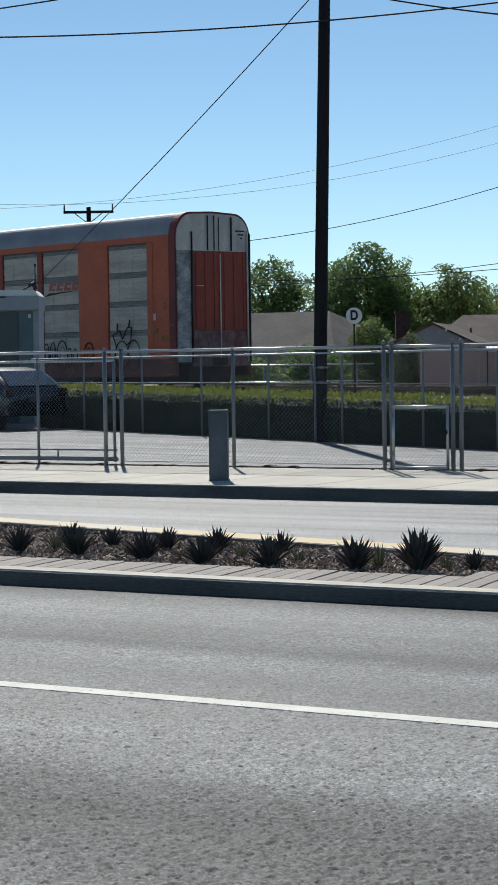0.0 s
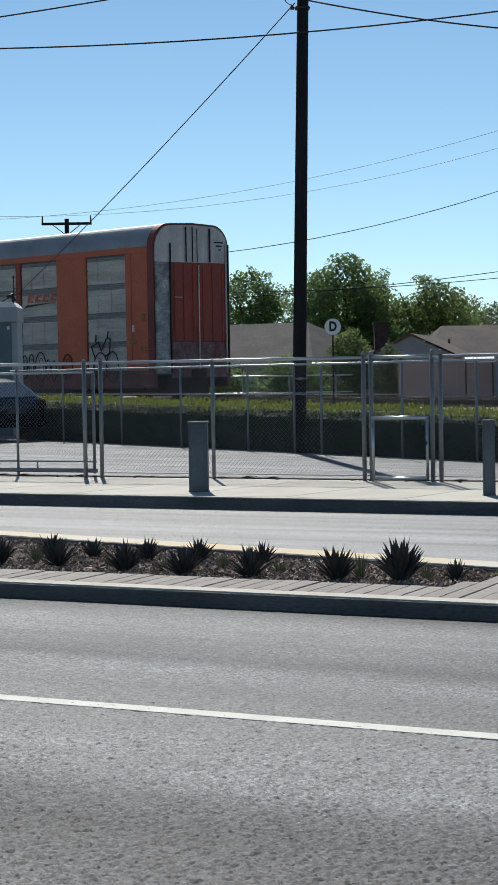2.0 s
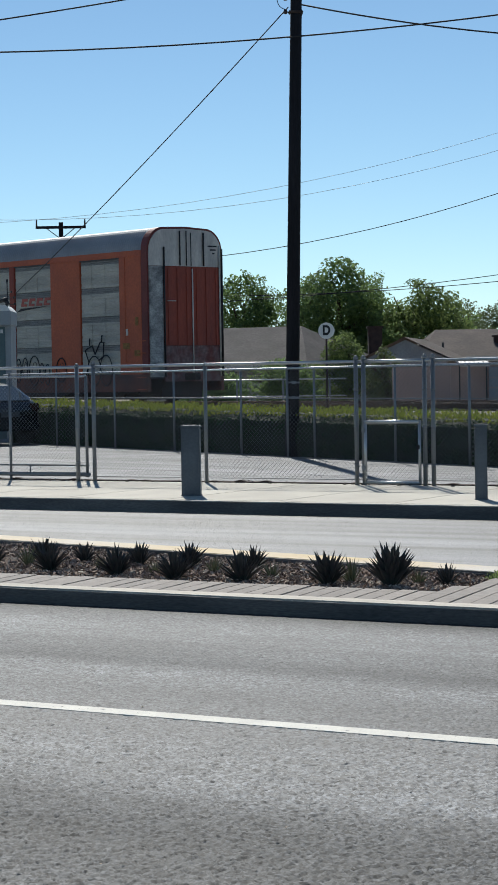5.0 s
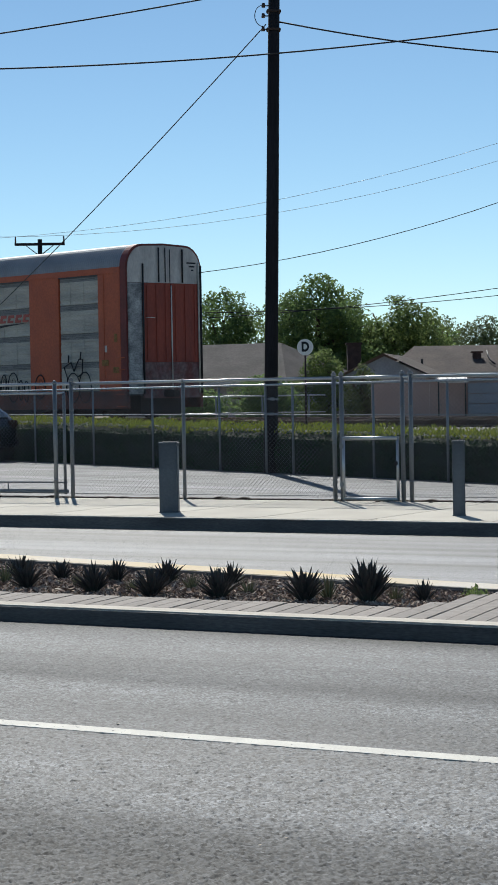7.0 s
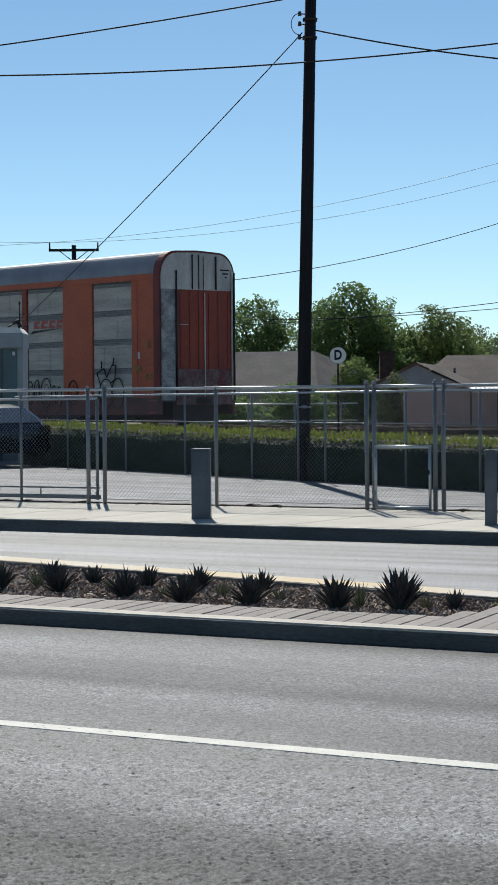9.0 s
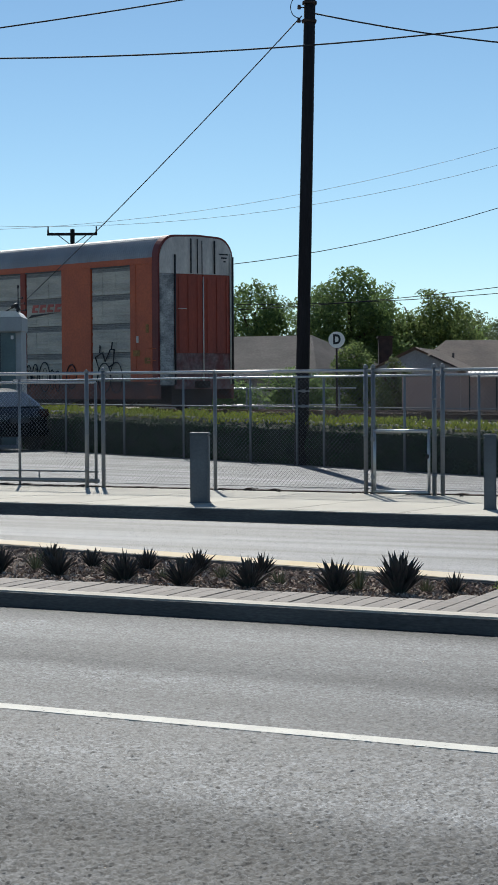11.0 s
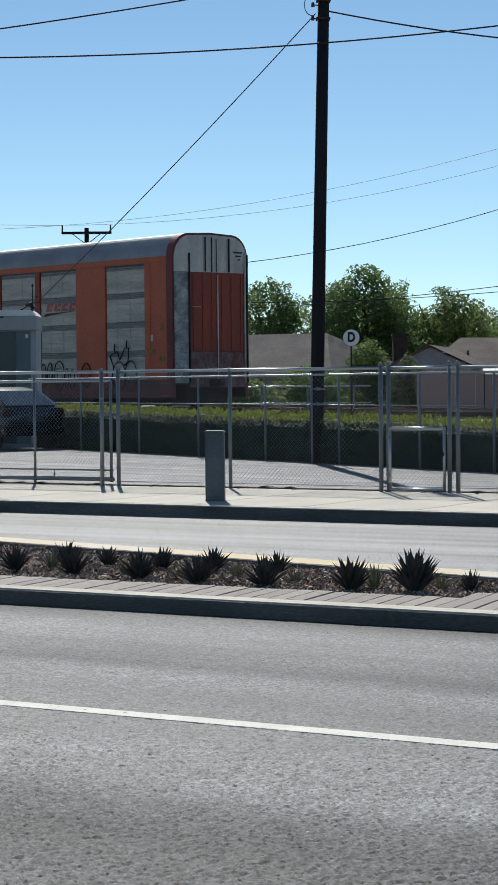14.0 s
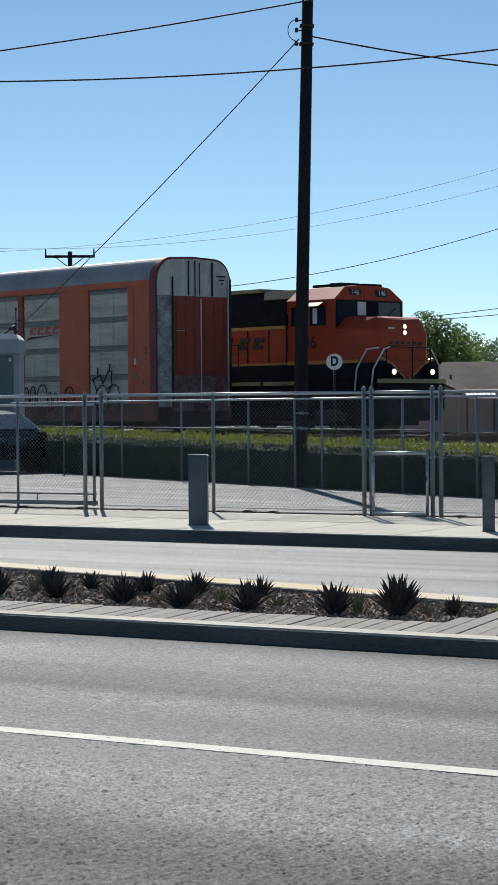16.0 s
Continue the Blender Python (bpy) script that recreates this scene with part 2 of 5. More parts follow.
M_LOCO_BLACK = mat("locomotive_black_paint", (0.014, 0.015, 0.019), 0.8, 0, 0.2, 2, 20, 0.05, spec=0.15)
M_WHITE = mat("white_paint", (0.72, 0.72, 0.70), 0.5, 0, 0.06, 2, 20, 0)
M_SIGN = mat("sign_white", (0.78, 0.78, 0.74), 0.5, 0, 0.05, 4, 30, 0)
M_SIGNPOST = mat("rusted_sign_post", (0.035, 0.02, 0.018), 0.7, 0.2, 0.2, 4, 30, 0.1)
M_GLASS = mat("dark_glass", (0.012, 0.016, 0.022), 0.08, 0, 0.02, 1, 5, 0, spec=0.3)
M_CAR_GLASS = mat("rear_glass", (0.05, 0.07, 0.09), 0.12, 0.3, 0.02, 1, 5, 0, spec=1.0)
M_CAR = mat("dark_car_paint", (0.012, 0.014, 0.02), 0.22, 0.0, 0.05, 3, 30, 0, spec=0.8)
M_TYRE = mat("tyre_rubber", (0.015, 0.015, 0.016), 0.8, 0, 0.1, 6, 60, 0.2)
M_RIM = mat("dark_alloy_rim", (0.06, 0.06, 0.065), 0.5, 0.3, 0.1, 6, 60, 0)
M_TAIL = mat("tail_lamp_red", (0.03, 0.008, 0.01), 0.25, 0, 0.05, 5, 30, 0)
M_PLATE_BAR = mat("plate_bars", (0.06, 0.065, 0.07), 0.6, 0, 0.1, 5, 30, 0)
M_SHACK = mat("kiosk_white_paint", (0.34, 0.36, 0.375), 0.6, 0, 0.06, 2, 20, 0.05)
M_SHACK_DARK = mat("kiosk_dark_opening", (0.02, 0.045, 0.05), 0.35, 0, 0.1, 2, 20, 0, spec=0.6)
M_KIOSK_PANEL = mat("kiosk_teal_panel", (0.10, 0.15, 0.16), 0.5, 0, 0.08, 2, 20, 0)
M_SHINGLE = mat("brown_roof_shingle", (0.20, 0.165, 0.145), 0.9, 0, 0.15, 0.8, 9, 0.5, (0.15, 0.125, 0.115))
M_SHINGLE_GREY = mat("grey_roof_shingle", (0.19, 0.175, 0.17), 0.9, 0, 0.15, 0.8, 9, 0.5, (0.145, 0.135, 0.13))
M_STUCCO = mat("house_stucco", (0.42, 0.40, 0.40), 0.9, 0, 0.08, 1, 20, 0.3)
M_BLOCK = mat("brown_block_wall", (0.43, 0.315, 0.28), 0.9, 0, 0.1, 1, 12, 0.3, (0.37, 0.27, 0.245))
M_GABLE = mat("grey_gable_siding", (0.33, 0.36, 0.39), 0.85, 0, 0.1, 1, 12, 0.2)
M_TRIM = mat("pale_trim_paint", (0.62, 0.60, 0.58), 0.6, 0, 0.06)
M_BRICK_CHIM = mat("chimney_brick", (0.07, 0.04, 0.033), 0.9, 0, 0.2, 4, 20, 0.4)
M_DOOR_BLUE = mat("blue_grey_door", (0.24, 0.27, 0.32), 0.6, 0, 0.08)
M_BARK = mat("tree_bark", (0.09, 0.065, 0.045), 0.9, 0, 0.25, 3, 30, 0.6, stretch=(3, 3, 0.5))
M_LEAF = leaf_mat("tree_leaf", (0.19, 0.27, 0.09), (0.10, 0.15, 0.07), 0.6)
M_LEAF_B = leaf_mat("tree_leaf_olive", (0.20, 0.26, 0.085), (0.11, 0.15, 0.065), 0.58)
M_LEAF_FAR = leaf_mat("tree_leaf_far", (0.17, 0.20, 0.10), (0.09, 0.12, 0.06), 0.45)
M_LAMP = glow("lit_headlight", (1.0, 0.84, 0.58), 3.0)
M_INSUL = mat("brown_porcelain", (0.05, 0.03, 0.025), 0.3)

# ---- mesh helpers ----


def part(name, bm, material, parent=None, label="", smooth=False):
    me = bpy.data.meshes.new(name)
    bmesh.ops.recalc_face_normals(bm, faces=bm.faces)
    bm.to_mesh(me)
    bm.free()
    for m in (material if isinstance(material, (list, tuple)) else (material,)):
        me.materials.append(m)
    if smooth:
        me.polygons.foreach_set("use_smooth", [True] * len(me.polygons))
    ob = new(name, me)
    ob.parent = parent
    if label:
        tagged(ob, label)
    return ob


def empty(name, m=None):
    ob = new(name)
    ob.empty_display_size = 0.2
    if m is not None:
        ob.matrix_basis = m
    return ob


def box(bm, x0, x1, y0, y1, z0, z1, bev=0.0, m=None, mi=0):
    g = bmesh.ops.create_cube(bm, size=1.0)
    vs = g["verts"]
    for v in vs:
        v.co = Vector(((x0 + x1) / 2 + v.co.x * (x1 - x0), (y0 + y1) / 2 + v.co.y * (y1 - y0), (z0 + z1) / 2 + v.co.z * (z1 - z0)))
    fs = list({f for v in vs for f in v.link_faces})
    for f in fs:
        f.material_index = mi
    if bev:
        r = bmesh.ops.bevel(bm, geom=list({e for v in vs for e in v.link_edges}), offset=bev, segments=2, affect="EDGES", clamp_overlap=True)
        vs = list({v for f in r["faces"] for v in f.verts} | {v for v in vs if v.is_valid})
    if m is not None:
        bmesh.ops.transform(bm, matrix=m, verts=vs)
    return bm


def rod(bm, a, b, r0, r1=None, n=8, caps=True, mi=0):
    """A round bar from a to b."""
    a, b = Vector(a), Vector(b)
    r1 = r0 if r1 is None else r1
    q = (b - a).to_track_quat("Z", "Y")
    rings = []
    for p, r in ((a, r0), (b, r1)):
        rings.append([bm.verts.new(p + q @ Vector((math.cos(k * 2 * math.pi / n) * r, math.sin(k * 2 * math.pi / n) * r, 0))) for k in range(n)])
    for k in range(n):
        f = bm.faces.new((rings[0][k], rings[0][(k + 1) % n], rings[1][(k + 1) % n], rings[1][k]))
        f.smooth, f.material_index = True, mi
    if caps:
        bm.faces.new(rings[0][::-1]).material_index = mi
        bm.faces.new(rings[1]).material_index = mi
    return bm


def pipe(bm, pts, r, n=6):
    """A bar along a line of points."""
    pts = [Vector(p) for p in pts]
    prev = None
    for i, p in enumerate(pts):
        d = (pts[min(i + 1, len(pts) - 1)] - pts[max(i - 1, 0)]).normalized()
        q = d.to_track_quat("Z", "Y")
        ring = [bm.verts.new(p + q @ Vector((math.cos(k * 2 * math.pi / n) * r, math.sin(k * 2 * math.pi / n) * r, 0))) for k in range(n)]
        if prev:
            for k in range(n):
                bm.faces.new((prev[k], prev[(k + 1) % n], ring[(k + 1) % n], ring[k])).smooth = True
        else:
            bm.faces.new(ring[::-1])
        prev = ring
    bm.faces.new(prev)
    return bm


def prism(bm, poly, a0, a1, axis="x", mi=0):
    """A profile given in the two other axes, drawn out along one axis from a0 to a1."""
    def put(a, p):
        return {"x": (a, p[0], p[1]), "y": (p[0], a, p[1]), "z": (p[0], p[1], a)}[axis]
    r0, r1 = [bm.verts.new(put(a0, p)) for p in poly], [bm.verts.new(put(a1, p)) for p in poly]
    n = len(poly)
    for k in range(n):
        bm.faces.new((r0[k], r0[(k + 1) % n], r1[(k + 1) % n], r1[k])).material_index = mi
    bm.faces.new(r0[::-1]).material_index = mi
    bm.faces.new(r1).material_index = mi
    return bm


def raw(name, verts, faces, material, parent=None, label=""):
    me = bpy.data.meshes.new(name)
    me.from_pydata(verts, [], faces)
    me.materials.append(material)
    ob = new(name, me)
    ob.parent = parent
    if label:
        tagged(ob, label)
    return ob


def shared(name, me, parent, m):
    ob = new(name, me)
    ob.parent = parent
    ob.matrix_basis = m
    return ob


def lettering(name, text, size, material, parent, m):
    cu = bpy.data.curves.new(name, "FONT")
    cu.body, cu.size, cu.extrude, cu.offset, cu.align_x, cu.align_y = text, size, 0.004, size * (0.045 if len(text) == 1 else 0.0), "CENTER", "CENTER"
    tmp = new(name, cu)
    me = bpy.data.meshes.new_from_object(tmp.evaluated_get(bpy.context.evaluated_depsgraph_get()))
    bpy.data.objects.remove(tmp)
    me.materials.append(material)
    ob = new(name, me)
    ob.parent, ob.matrix_basis = parent, m
    return ob


# ---- the road's own axes: u along it, v across it ----
ROAD = Matrix.Rotation(radians(-30.7), 4, "Z")


def road_xy(u, v):
    p = ROAD @ Vector((u, v, 0))
    return p.x, p.y


def strip(name, us, v0, v1, z0, z1, material, parent=None, bev=0.0, label=""):
    """A slab between the lines v0(u) and v1(u), given at the stations us; its object keeps the road's axes."""
    bm = bmesh.new()
    f0 = v0 if callable(v0) else (lambda u: v0)
    f1 = v1 if callable(v1) else (lambda u: v1)
    rings = []
    for u in us:
        rings.append([bm.verts.new(c) for c in ((u, f0(u), z0), (u, f0(u), z1), (u, f1(u), z1), (u, f1(u), z0))])
    for a, b in zip(rings, rings[1:]):
        for k in range(4):
            bm.faces.new((a[k], a[(k + 1) % 4], b[(k + 1) % 4], b[k]))
    bm.faces.new(rings[0])
    bm.faces.new(rings[-1][::-1])
    if bev:
        top = [e for e in bm.edges if all(abs(v.co.z - max(z0, z1)) < 1e-5 for v in e.verts)]
        bmesh.ops.bevel(bm, geom=top, offset=bev, segments=3, affect="EDGES")
    ob = part(name, bm, material, parent, label)
    if parent is None:
        ob.matrix_basis = ROAD
    return ob


U0, U1 = -70.0, 40.0
bm = bmesh.new()
# ---- ground ----
box(bm, -1500, 1500, -900, 2200, -0.5, -0.03)
tagged(part("ground", bm, M_GROUND), "flat dry brown earth reaching the horizon", "ground", kind="structure")
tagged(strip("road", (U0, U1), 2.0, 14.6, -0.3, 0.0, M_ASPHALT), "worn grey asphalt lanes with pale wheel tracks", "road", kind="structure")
tagged(strip("road_far_lane", (U0, U1), 14.6, 20.85, -0.3, 0.001, M_ASPHALT_FAR), "pale sun-bleached asphalt lane beside the far kerb", "road", kind="structure")
line = tagged(strip("lane_line", (U0, U1), 8.135, 8.265, 0.0, 0.0116, M_LINE), "solid white painted lane line", "road marking", kind="structure")
tagged(strip("pavement_near", (U0, U1), -4.0, 2.0, -0.3, 0.15, M_WALK), "plain concrete pavement on the near side", "pavement", kind="structure")
tagged(strip("pavement_base", (U0, U1), 21.02, 24.6, -0.3, 0.135, M_JOINT), "dark dirt bed under the pavement slabs", "pavement", kind="structure")
kerb_far = tagged(strip("kerb_far", (U0, U1), 20.85, 21.02, -0.3, 0.15, M_KERB, bev=0.008), "concrete kerb with a shaded face along the far pavement", "kerb", kind="structure")



def face_shade(name, v, z1, u0, u1, label):
    """Dark band that paints a kerb face's shade, with tyre rubber: a thin skin with a ragged upper edge."""
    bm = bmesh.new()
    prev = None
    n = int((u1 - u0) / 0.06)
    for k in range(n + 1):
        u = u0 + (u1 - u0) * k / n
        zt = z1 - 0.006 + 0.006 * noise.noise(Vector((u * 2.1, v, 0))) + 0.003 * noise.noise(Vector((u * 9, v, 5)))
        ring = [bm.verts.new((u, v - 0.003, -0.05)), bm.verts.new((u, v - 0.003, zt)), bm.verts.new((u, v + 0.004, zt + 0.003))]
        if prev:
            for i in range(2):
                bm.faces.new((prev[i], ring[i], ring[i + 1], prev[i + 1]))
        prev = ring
    ob = tagged(part(name, bm, M_KERB_SHADE_SCUFF), label, "kerb", kind="structure")
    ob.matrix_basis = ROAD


face_shade("kerb_face_shade_far", 20.85, 0.145, -30, 5, "ragged dark skin giving the kerb face its shade and tyre marks")
face_shade("kerb_face_shade_median", 12.0, 0.112, -24, 5, "ragged dark skin giving the median kerb face its shade and tyre marks")

# ---- median ----
def taper(a, b):
    """v of a line that runs from a at u=-12 to b at u=-6, and is level beyond."""
    return lambda u: a + (b - a) * min(1, max(0, (u + 12.5) / 6.5))


US = [U0, -12.5, -11, -9.5, -8, -6, 5, U1]
rear = taper(15.65, 14.1)
median = strip("median_base", US, 12.15, lambda u: rear(u) + 0.1, -0.3, 0.082, M_SOIL)
tagged(median, "dark soil bed of the planted median", "median", kind="structure")
tagged(strip("kerb_median", (U0, U1), 12.0, 12.215, -0.3, 0.12, M_KERB, bev=0.012), "concrete median kerb with a dark shaded face", "kerb", kind="structure")
# the rear kerb takes the same dark colour as the shade on its face
tagged(strip("kerb_median_rear", US, rear, lambda u: rear(u) + 0.42, -0.3, 0.125, M_KERB_SHADE_SCUFF, bev=0.015), "concrete rear kerb of the median, coloured dark for its shaded face", "kerb", kind="structure")
tagged(strip("kerb_paint", US, lambda u: rear(u) + 0.03, lambda u: rear(u) + 0.39, 0.115, 0.1295, M_YELLOW), "worn yellow paint on the rear median kerb", "road marking", kind="structure")

# ---- fence along the pavement ----
FV = 24.45


def fence_mesh(u0, u1, z0, z1, v, pitch=0.062, r=0.0018):
    """Woven wire: zigzag strands that cross in diamonds, as straight diagonal wires."""
    h = z1 - z0
    n = int((u1 - u0 + h) / pitch)
    verts, faces = [], []
    for sgn in (1, -1):
        for i in range(n + 1):
            a = u0 - h + i * pitch
            lo, hi = max(u0, a), min(u1, a + h)
            if hi - lo < 0.01:
                continue
            za, zb = z0 + (lo - a), z0 + (hi - a)
            if sgn < 0:
                lo, hi = u0 + u1 - lo, u0 + u1 - hi
            k = len(verts)
            dx, dz = r * 0.7 * sgn, r * 0.7
            off = 0.002 * sgn
            for (u, z) in ((lo, za), (hi, zb)):
                verts += [(u - dx, v + off, z + dz), (u + dx, v + off, z - dz), (u, v + off - r, z)]
            faces += [(k, k + 1, k + 4, k + 3), (k + 1, k + 2, k + 5, k + 4), (k + 2, k, k + 3, k + 5)]
    return verts, faces


POST_ME = {}


def post_mesh(top, r):
    key = (round(top, 2), r)
    if key not in POST_ME:
        bm = bmesh.new()
        rod(bm, (0, 0, -0.05), (0, 0, top), r, n=12)
        rod(bm, (0, 0, top), (0, 0, top + 0.025), r * 1.15, r * 1.1, n=12)
        rod(bm, (0, 0, top + 0.025), (0, 0, top + 0.055), r * 1.1, r * 0.35, n=12)
        for z in (0.25, 0.75, 1.25):
            rod(bm, (0, 0, z), (0, 0, z + 0.03), r * 1.12, n=12)
        ob = part("post", bm, M_GALV_OLD)
        POST_ME[key] = ob.data
        bpy.data.objects.remove(ob)
    return POST_ME[key]


def fence_run(u0, u1, posts, top=1.79, label="", tall=()):
    f = empty("chain_link_fence", ROAD)
    tagged(f, label, "fence", "fences along the pavement")
    for u in posts:
        shared("post", post_mesh(top - 0.15 + (0.03 if u in tall else -0.02), 0.029 if u in tall else 0.025), f, pose(u, FV, 0.15))
    bm = bmesh.new()
    rod(bm, (u0, FV, top), (u1, FV, top), 0.022, n=10)
    part("top_rail", bm, M_GALV, f)
    bm = bmesh.new()
    rod(bm, (u0, FV, 0.22), (u1, FV, 0.22), 0.004, n=6)
    part("tension_wire", bm, M_WIRE, f)
    v, fa = fence_mesh(u0, u1, 0.2, top - 0.02, FV - 0.035)
    tagged(raw("wire_mesh", v, fa, M_WIRE, f), kind="stuff")
    return f


fence_run(-16.63, -12.42, (-16.63, -14.76, -12.42), label="galvanised chain-link fence with a bright top rail at the pavement", tall=(-12.42, -16.63))
fence_run(-11.3, -1.6, (-11.3, -8.9, -6.5, -4.1, -1.7), label="galvanised chain-link fence beyond the small gate", tall=(-11.3,))
fence_run(-12.42, -11.3, (-12.31, -11.42), label="short fence bay that frames the walk-through gate", tall=(-12.31, -11.42))

# small framed gate leaf in the bay
gate = tagged(empty("gate_leaf", ROAD), "low galvanised gate frame with pale top bar between posts", "gate")
for name, a, b, r in (("top_bar", (-12.26, FV - 0.06, 0.99), (-11.47, FV - 0.06, 0.99), 0.026), ("bottom_bar", (-12.26, FV - 0.06, 0.19), (-11.47, FV - 0.06, 0.19), 0.022),
                      ("stile", (-12.26, FV - 0.06, 0.17), (-12.26, FV - 0.06, 1.01), 0.02), ("stile", (-11.47, FV - 0.06, 0.17), (-11.47, FV - 0.06, 1.01), 0.02)):
    bm = bmesh.new()
    rod(bm, a, b, r, n=10)
    part(name, bm, M_GALV, gate)
for z in (0.35, 0.85):
    bm = bmesh.new()
    box(bm, -12.31, -12.25, FV - 0.09, FV - 0.03, z, z + 0.06, 0.008)
    part("hinge", bm, M_GALV_OLD, gate)
bm = bmesh.new()
box(bm, -11.51, -11.46, FV - 0.09, FV - 0.05, 0.63, 0.69, 0.008)
part("latch", bm, M_BLACK, gate)

# rolling gate
roll = tagged(empty("sliding_gate", ROAD), "long galvanised chain-link sliding gate across the driveway", "gate")
GV = FV + 0.12
for name, a, b, r in (("top_bar", (-24, GV, 1.79), (-16.65, GV, 1.79), 0.024), ("upper_bar", (-24, GV, 1.66), (-16.84, GV, 1.66), 0.02), ("lower_bar", (-24, GV, 0.37), (-16.8, GV, 0.37), 0.012),
                      ("bottom_bar", (-24, GV, 0.24), (-16.8, GV, 0.24), 0.032), ("stile", (-16.84, GV, 0.2), (-16.84, GV, 1.66), 0.022), ("stile", (-18.2, GV, 0.02), (-18.2, GV, 1.72), 0.02),
                      ("stile", (-20.6, GV, 0.2), (-20.6, GV, 1.72), 0.022), ("brace", (-17.85, GV, 0.24), (-17.85, GV, 0.37), 0.012)):
    bm = bmesh.new()
    rod(bm, a, b, r, n=10)
    part(name, bm, M_GALV if name in ("top_bar", "upper_bar") else M_GALV_OLD, roll)
shared("guide_post", post_mesh(1.64, 0.03), roll, pose(-16.86, FV - 0.08, 0.15))
v, fa = fence_mesh(-24, -16.8, 0.24, 1.66, GV - 0.03)
tagged(raw("wire_mesh", v, fa, M_WIRE, roll), kind="stuff")


# ---- kerbside pedestals ----
def pedestal(x, y, w, d, label):
    p = tagged(empty("kerbside_pedestal", pose(x, y, 0.15, 0, 0, -6)), label, "pedestal", "pedestals by the kerb")
    bm = bmesh.new()
    box(bm, -w / 2, w / 2, -d, d, -0.02, 0.84, 0.015)
    part("body", bm, M_PEDESTAL, p)
    bm = bmesh.new()
    box(bm, -w / 2 - 0.008, w / 2 + 0.008, -d - 0.008, d + 0.008, 0.84, 0.872, 0.01)
    part("cap", bm, M_PEDESTAL, p, "flat grey cap with a pale rim")
    bm = bmesh.new()
    box(bm, -w / 2 - 0.008, w / 2 + 0.008, -d - 0.008, d + 0.008, -0.01, 0.012, 0.004)
    part("base_plate", bm, M_PEDESTAL, p)
    for z in (0.12, 0.72):
        bm = bmesh.new()
        rod(bm, (w / 2 - 0.03, -d, z), (w / 2 - 0.03, -d - 0.012, z), 0.012, n=8)
        part("bolt", bm, M_PEDESTAL, p)


pedestal(-0.375, 25.55, 0.232, 0.09, "square dark grey pedestal with a flat cap at the kerb")
pedestal(3.0, 23.75, 0.142, 0.055, "narrow dark grey pedestal beside the kerb")

# ---- car park behind the fence ----
bm = bmesh.new()
vs = [bm.verts.new(c) for c in ((*road_xy(-45, 24.6), 0.1), (*road_xy(30, 24.6), 0.1), (18, 22, 0.1), (12, 33, 0.1), (-5.4, 54, 0.1), (-30, 75, 0.1))]
bm.faces.new(vs)
r = bmesh.ops.extrude_face_region(bm, geom=list(bm.faces))
bmesh.ops.translate(bm, vec=(0, 0, -0.4), verts=[v for v in r["geom"] if isinstance(v, bmesh.types.BMVert)])
tagged(part("car_park", bm, M_LOT), "pale worn asphalt of the car park behind the fence", "car park", kind="structure")


# ---- hedge with a pipe rail fence in front ----
HA, HB = Vector((5.9, 31.5, 0)), Vector((-4.75, 50.8, 0))
HDIR = (HB - HA).normalized()
HN = Vector((-HDIR.y, HDIR.x, 0))
if HN.y < 0:
    HN = -HN
HROT = Matrix(((HDIR.x, HN.x, 0, HA.x), (HDIR.y, HN.y, 0, HA.y), (0, 0, 1, 0), (0, 0, 0, 1)))
HLEN = (HB - HA).length
rng = random.Random(4)


def leaf_cards(n, where, size, up=0.3):
    """n small folded leaves; where() gives a place and a way in which the leaf leans."""
    verts, faces = [], []
    for _ in range(n):
        p, d = where()
        d = (Vector(d) + Vector((rng.gauss(0, 0.6), rng.gauss(0, 0.6), rng.gauss(up, 0.6)))).normalized()
        side = d.cross(Vector((rng.gauss(0, 1), rng.gauss(0, 1), rng.gauss(0, 1)))).normalized()
        s = size * rng.uniform(0.6, 1.3)
        k = len(verts)
        p = Vector(p)
        nrm = d.cross(side) * s * 0.15
        verts += [p - d * s * 0.5, p + side * s * 0.3 + nrm, p + d * s * 0.5, p - side * s * 0.3 + nrm]
        faces += [(k, k + 1, k + 2), (k, k + 2, k + 3)]
    return verts, faces


hedge = tagged(empty("hedge", HROT), "long clipped green hedge with yellow-green new growth on top", "hedge")
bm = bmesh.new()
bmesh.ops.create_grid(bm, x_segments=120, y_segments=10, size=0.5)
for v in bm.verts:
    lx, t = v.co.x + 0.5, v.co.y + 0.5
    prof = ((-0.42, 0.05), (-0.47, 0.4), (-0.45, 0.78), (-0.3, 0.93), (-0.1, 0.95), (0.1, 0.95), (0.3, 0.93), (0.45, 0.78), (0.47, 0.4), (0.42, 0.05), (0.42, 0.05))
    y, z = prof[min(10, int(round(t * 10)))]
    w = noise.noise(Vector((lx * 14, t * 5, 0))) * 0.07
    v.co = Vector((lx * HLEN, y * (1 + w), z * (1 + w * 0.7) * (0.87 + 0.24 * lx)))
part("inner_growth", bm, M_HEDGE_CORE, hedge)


def hedge_rise(x):
    """The hedge is taller towards its far end."""
    return 0.87 + 0.24 * x / HLEN


def hedge_front():
    x, z = rng.uniform(0, HLEN), rng.uniform(0.03, 0.93)
    return (x, -0.46 + noise.noise(Vector((x * 1.3, z * 3, 0))) * 0.05 + (0.12 if z > 0.85 else 0), z * hedge_rise(x)), (0, -1, 0)


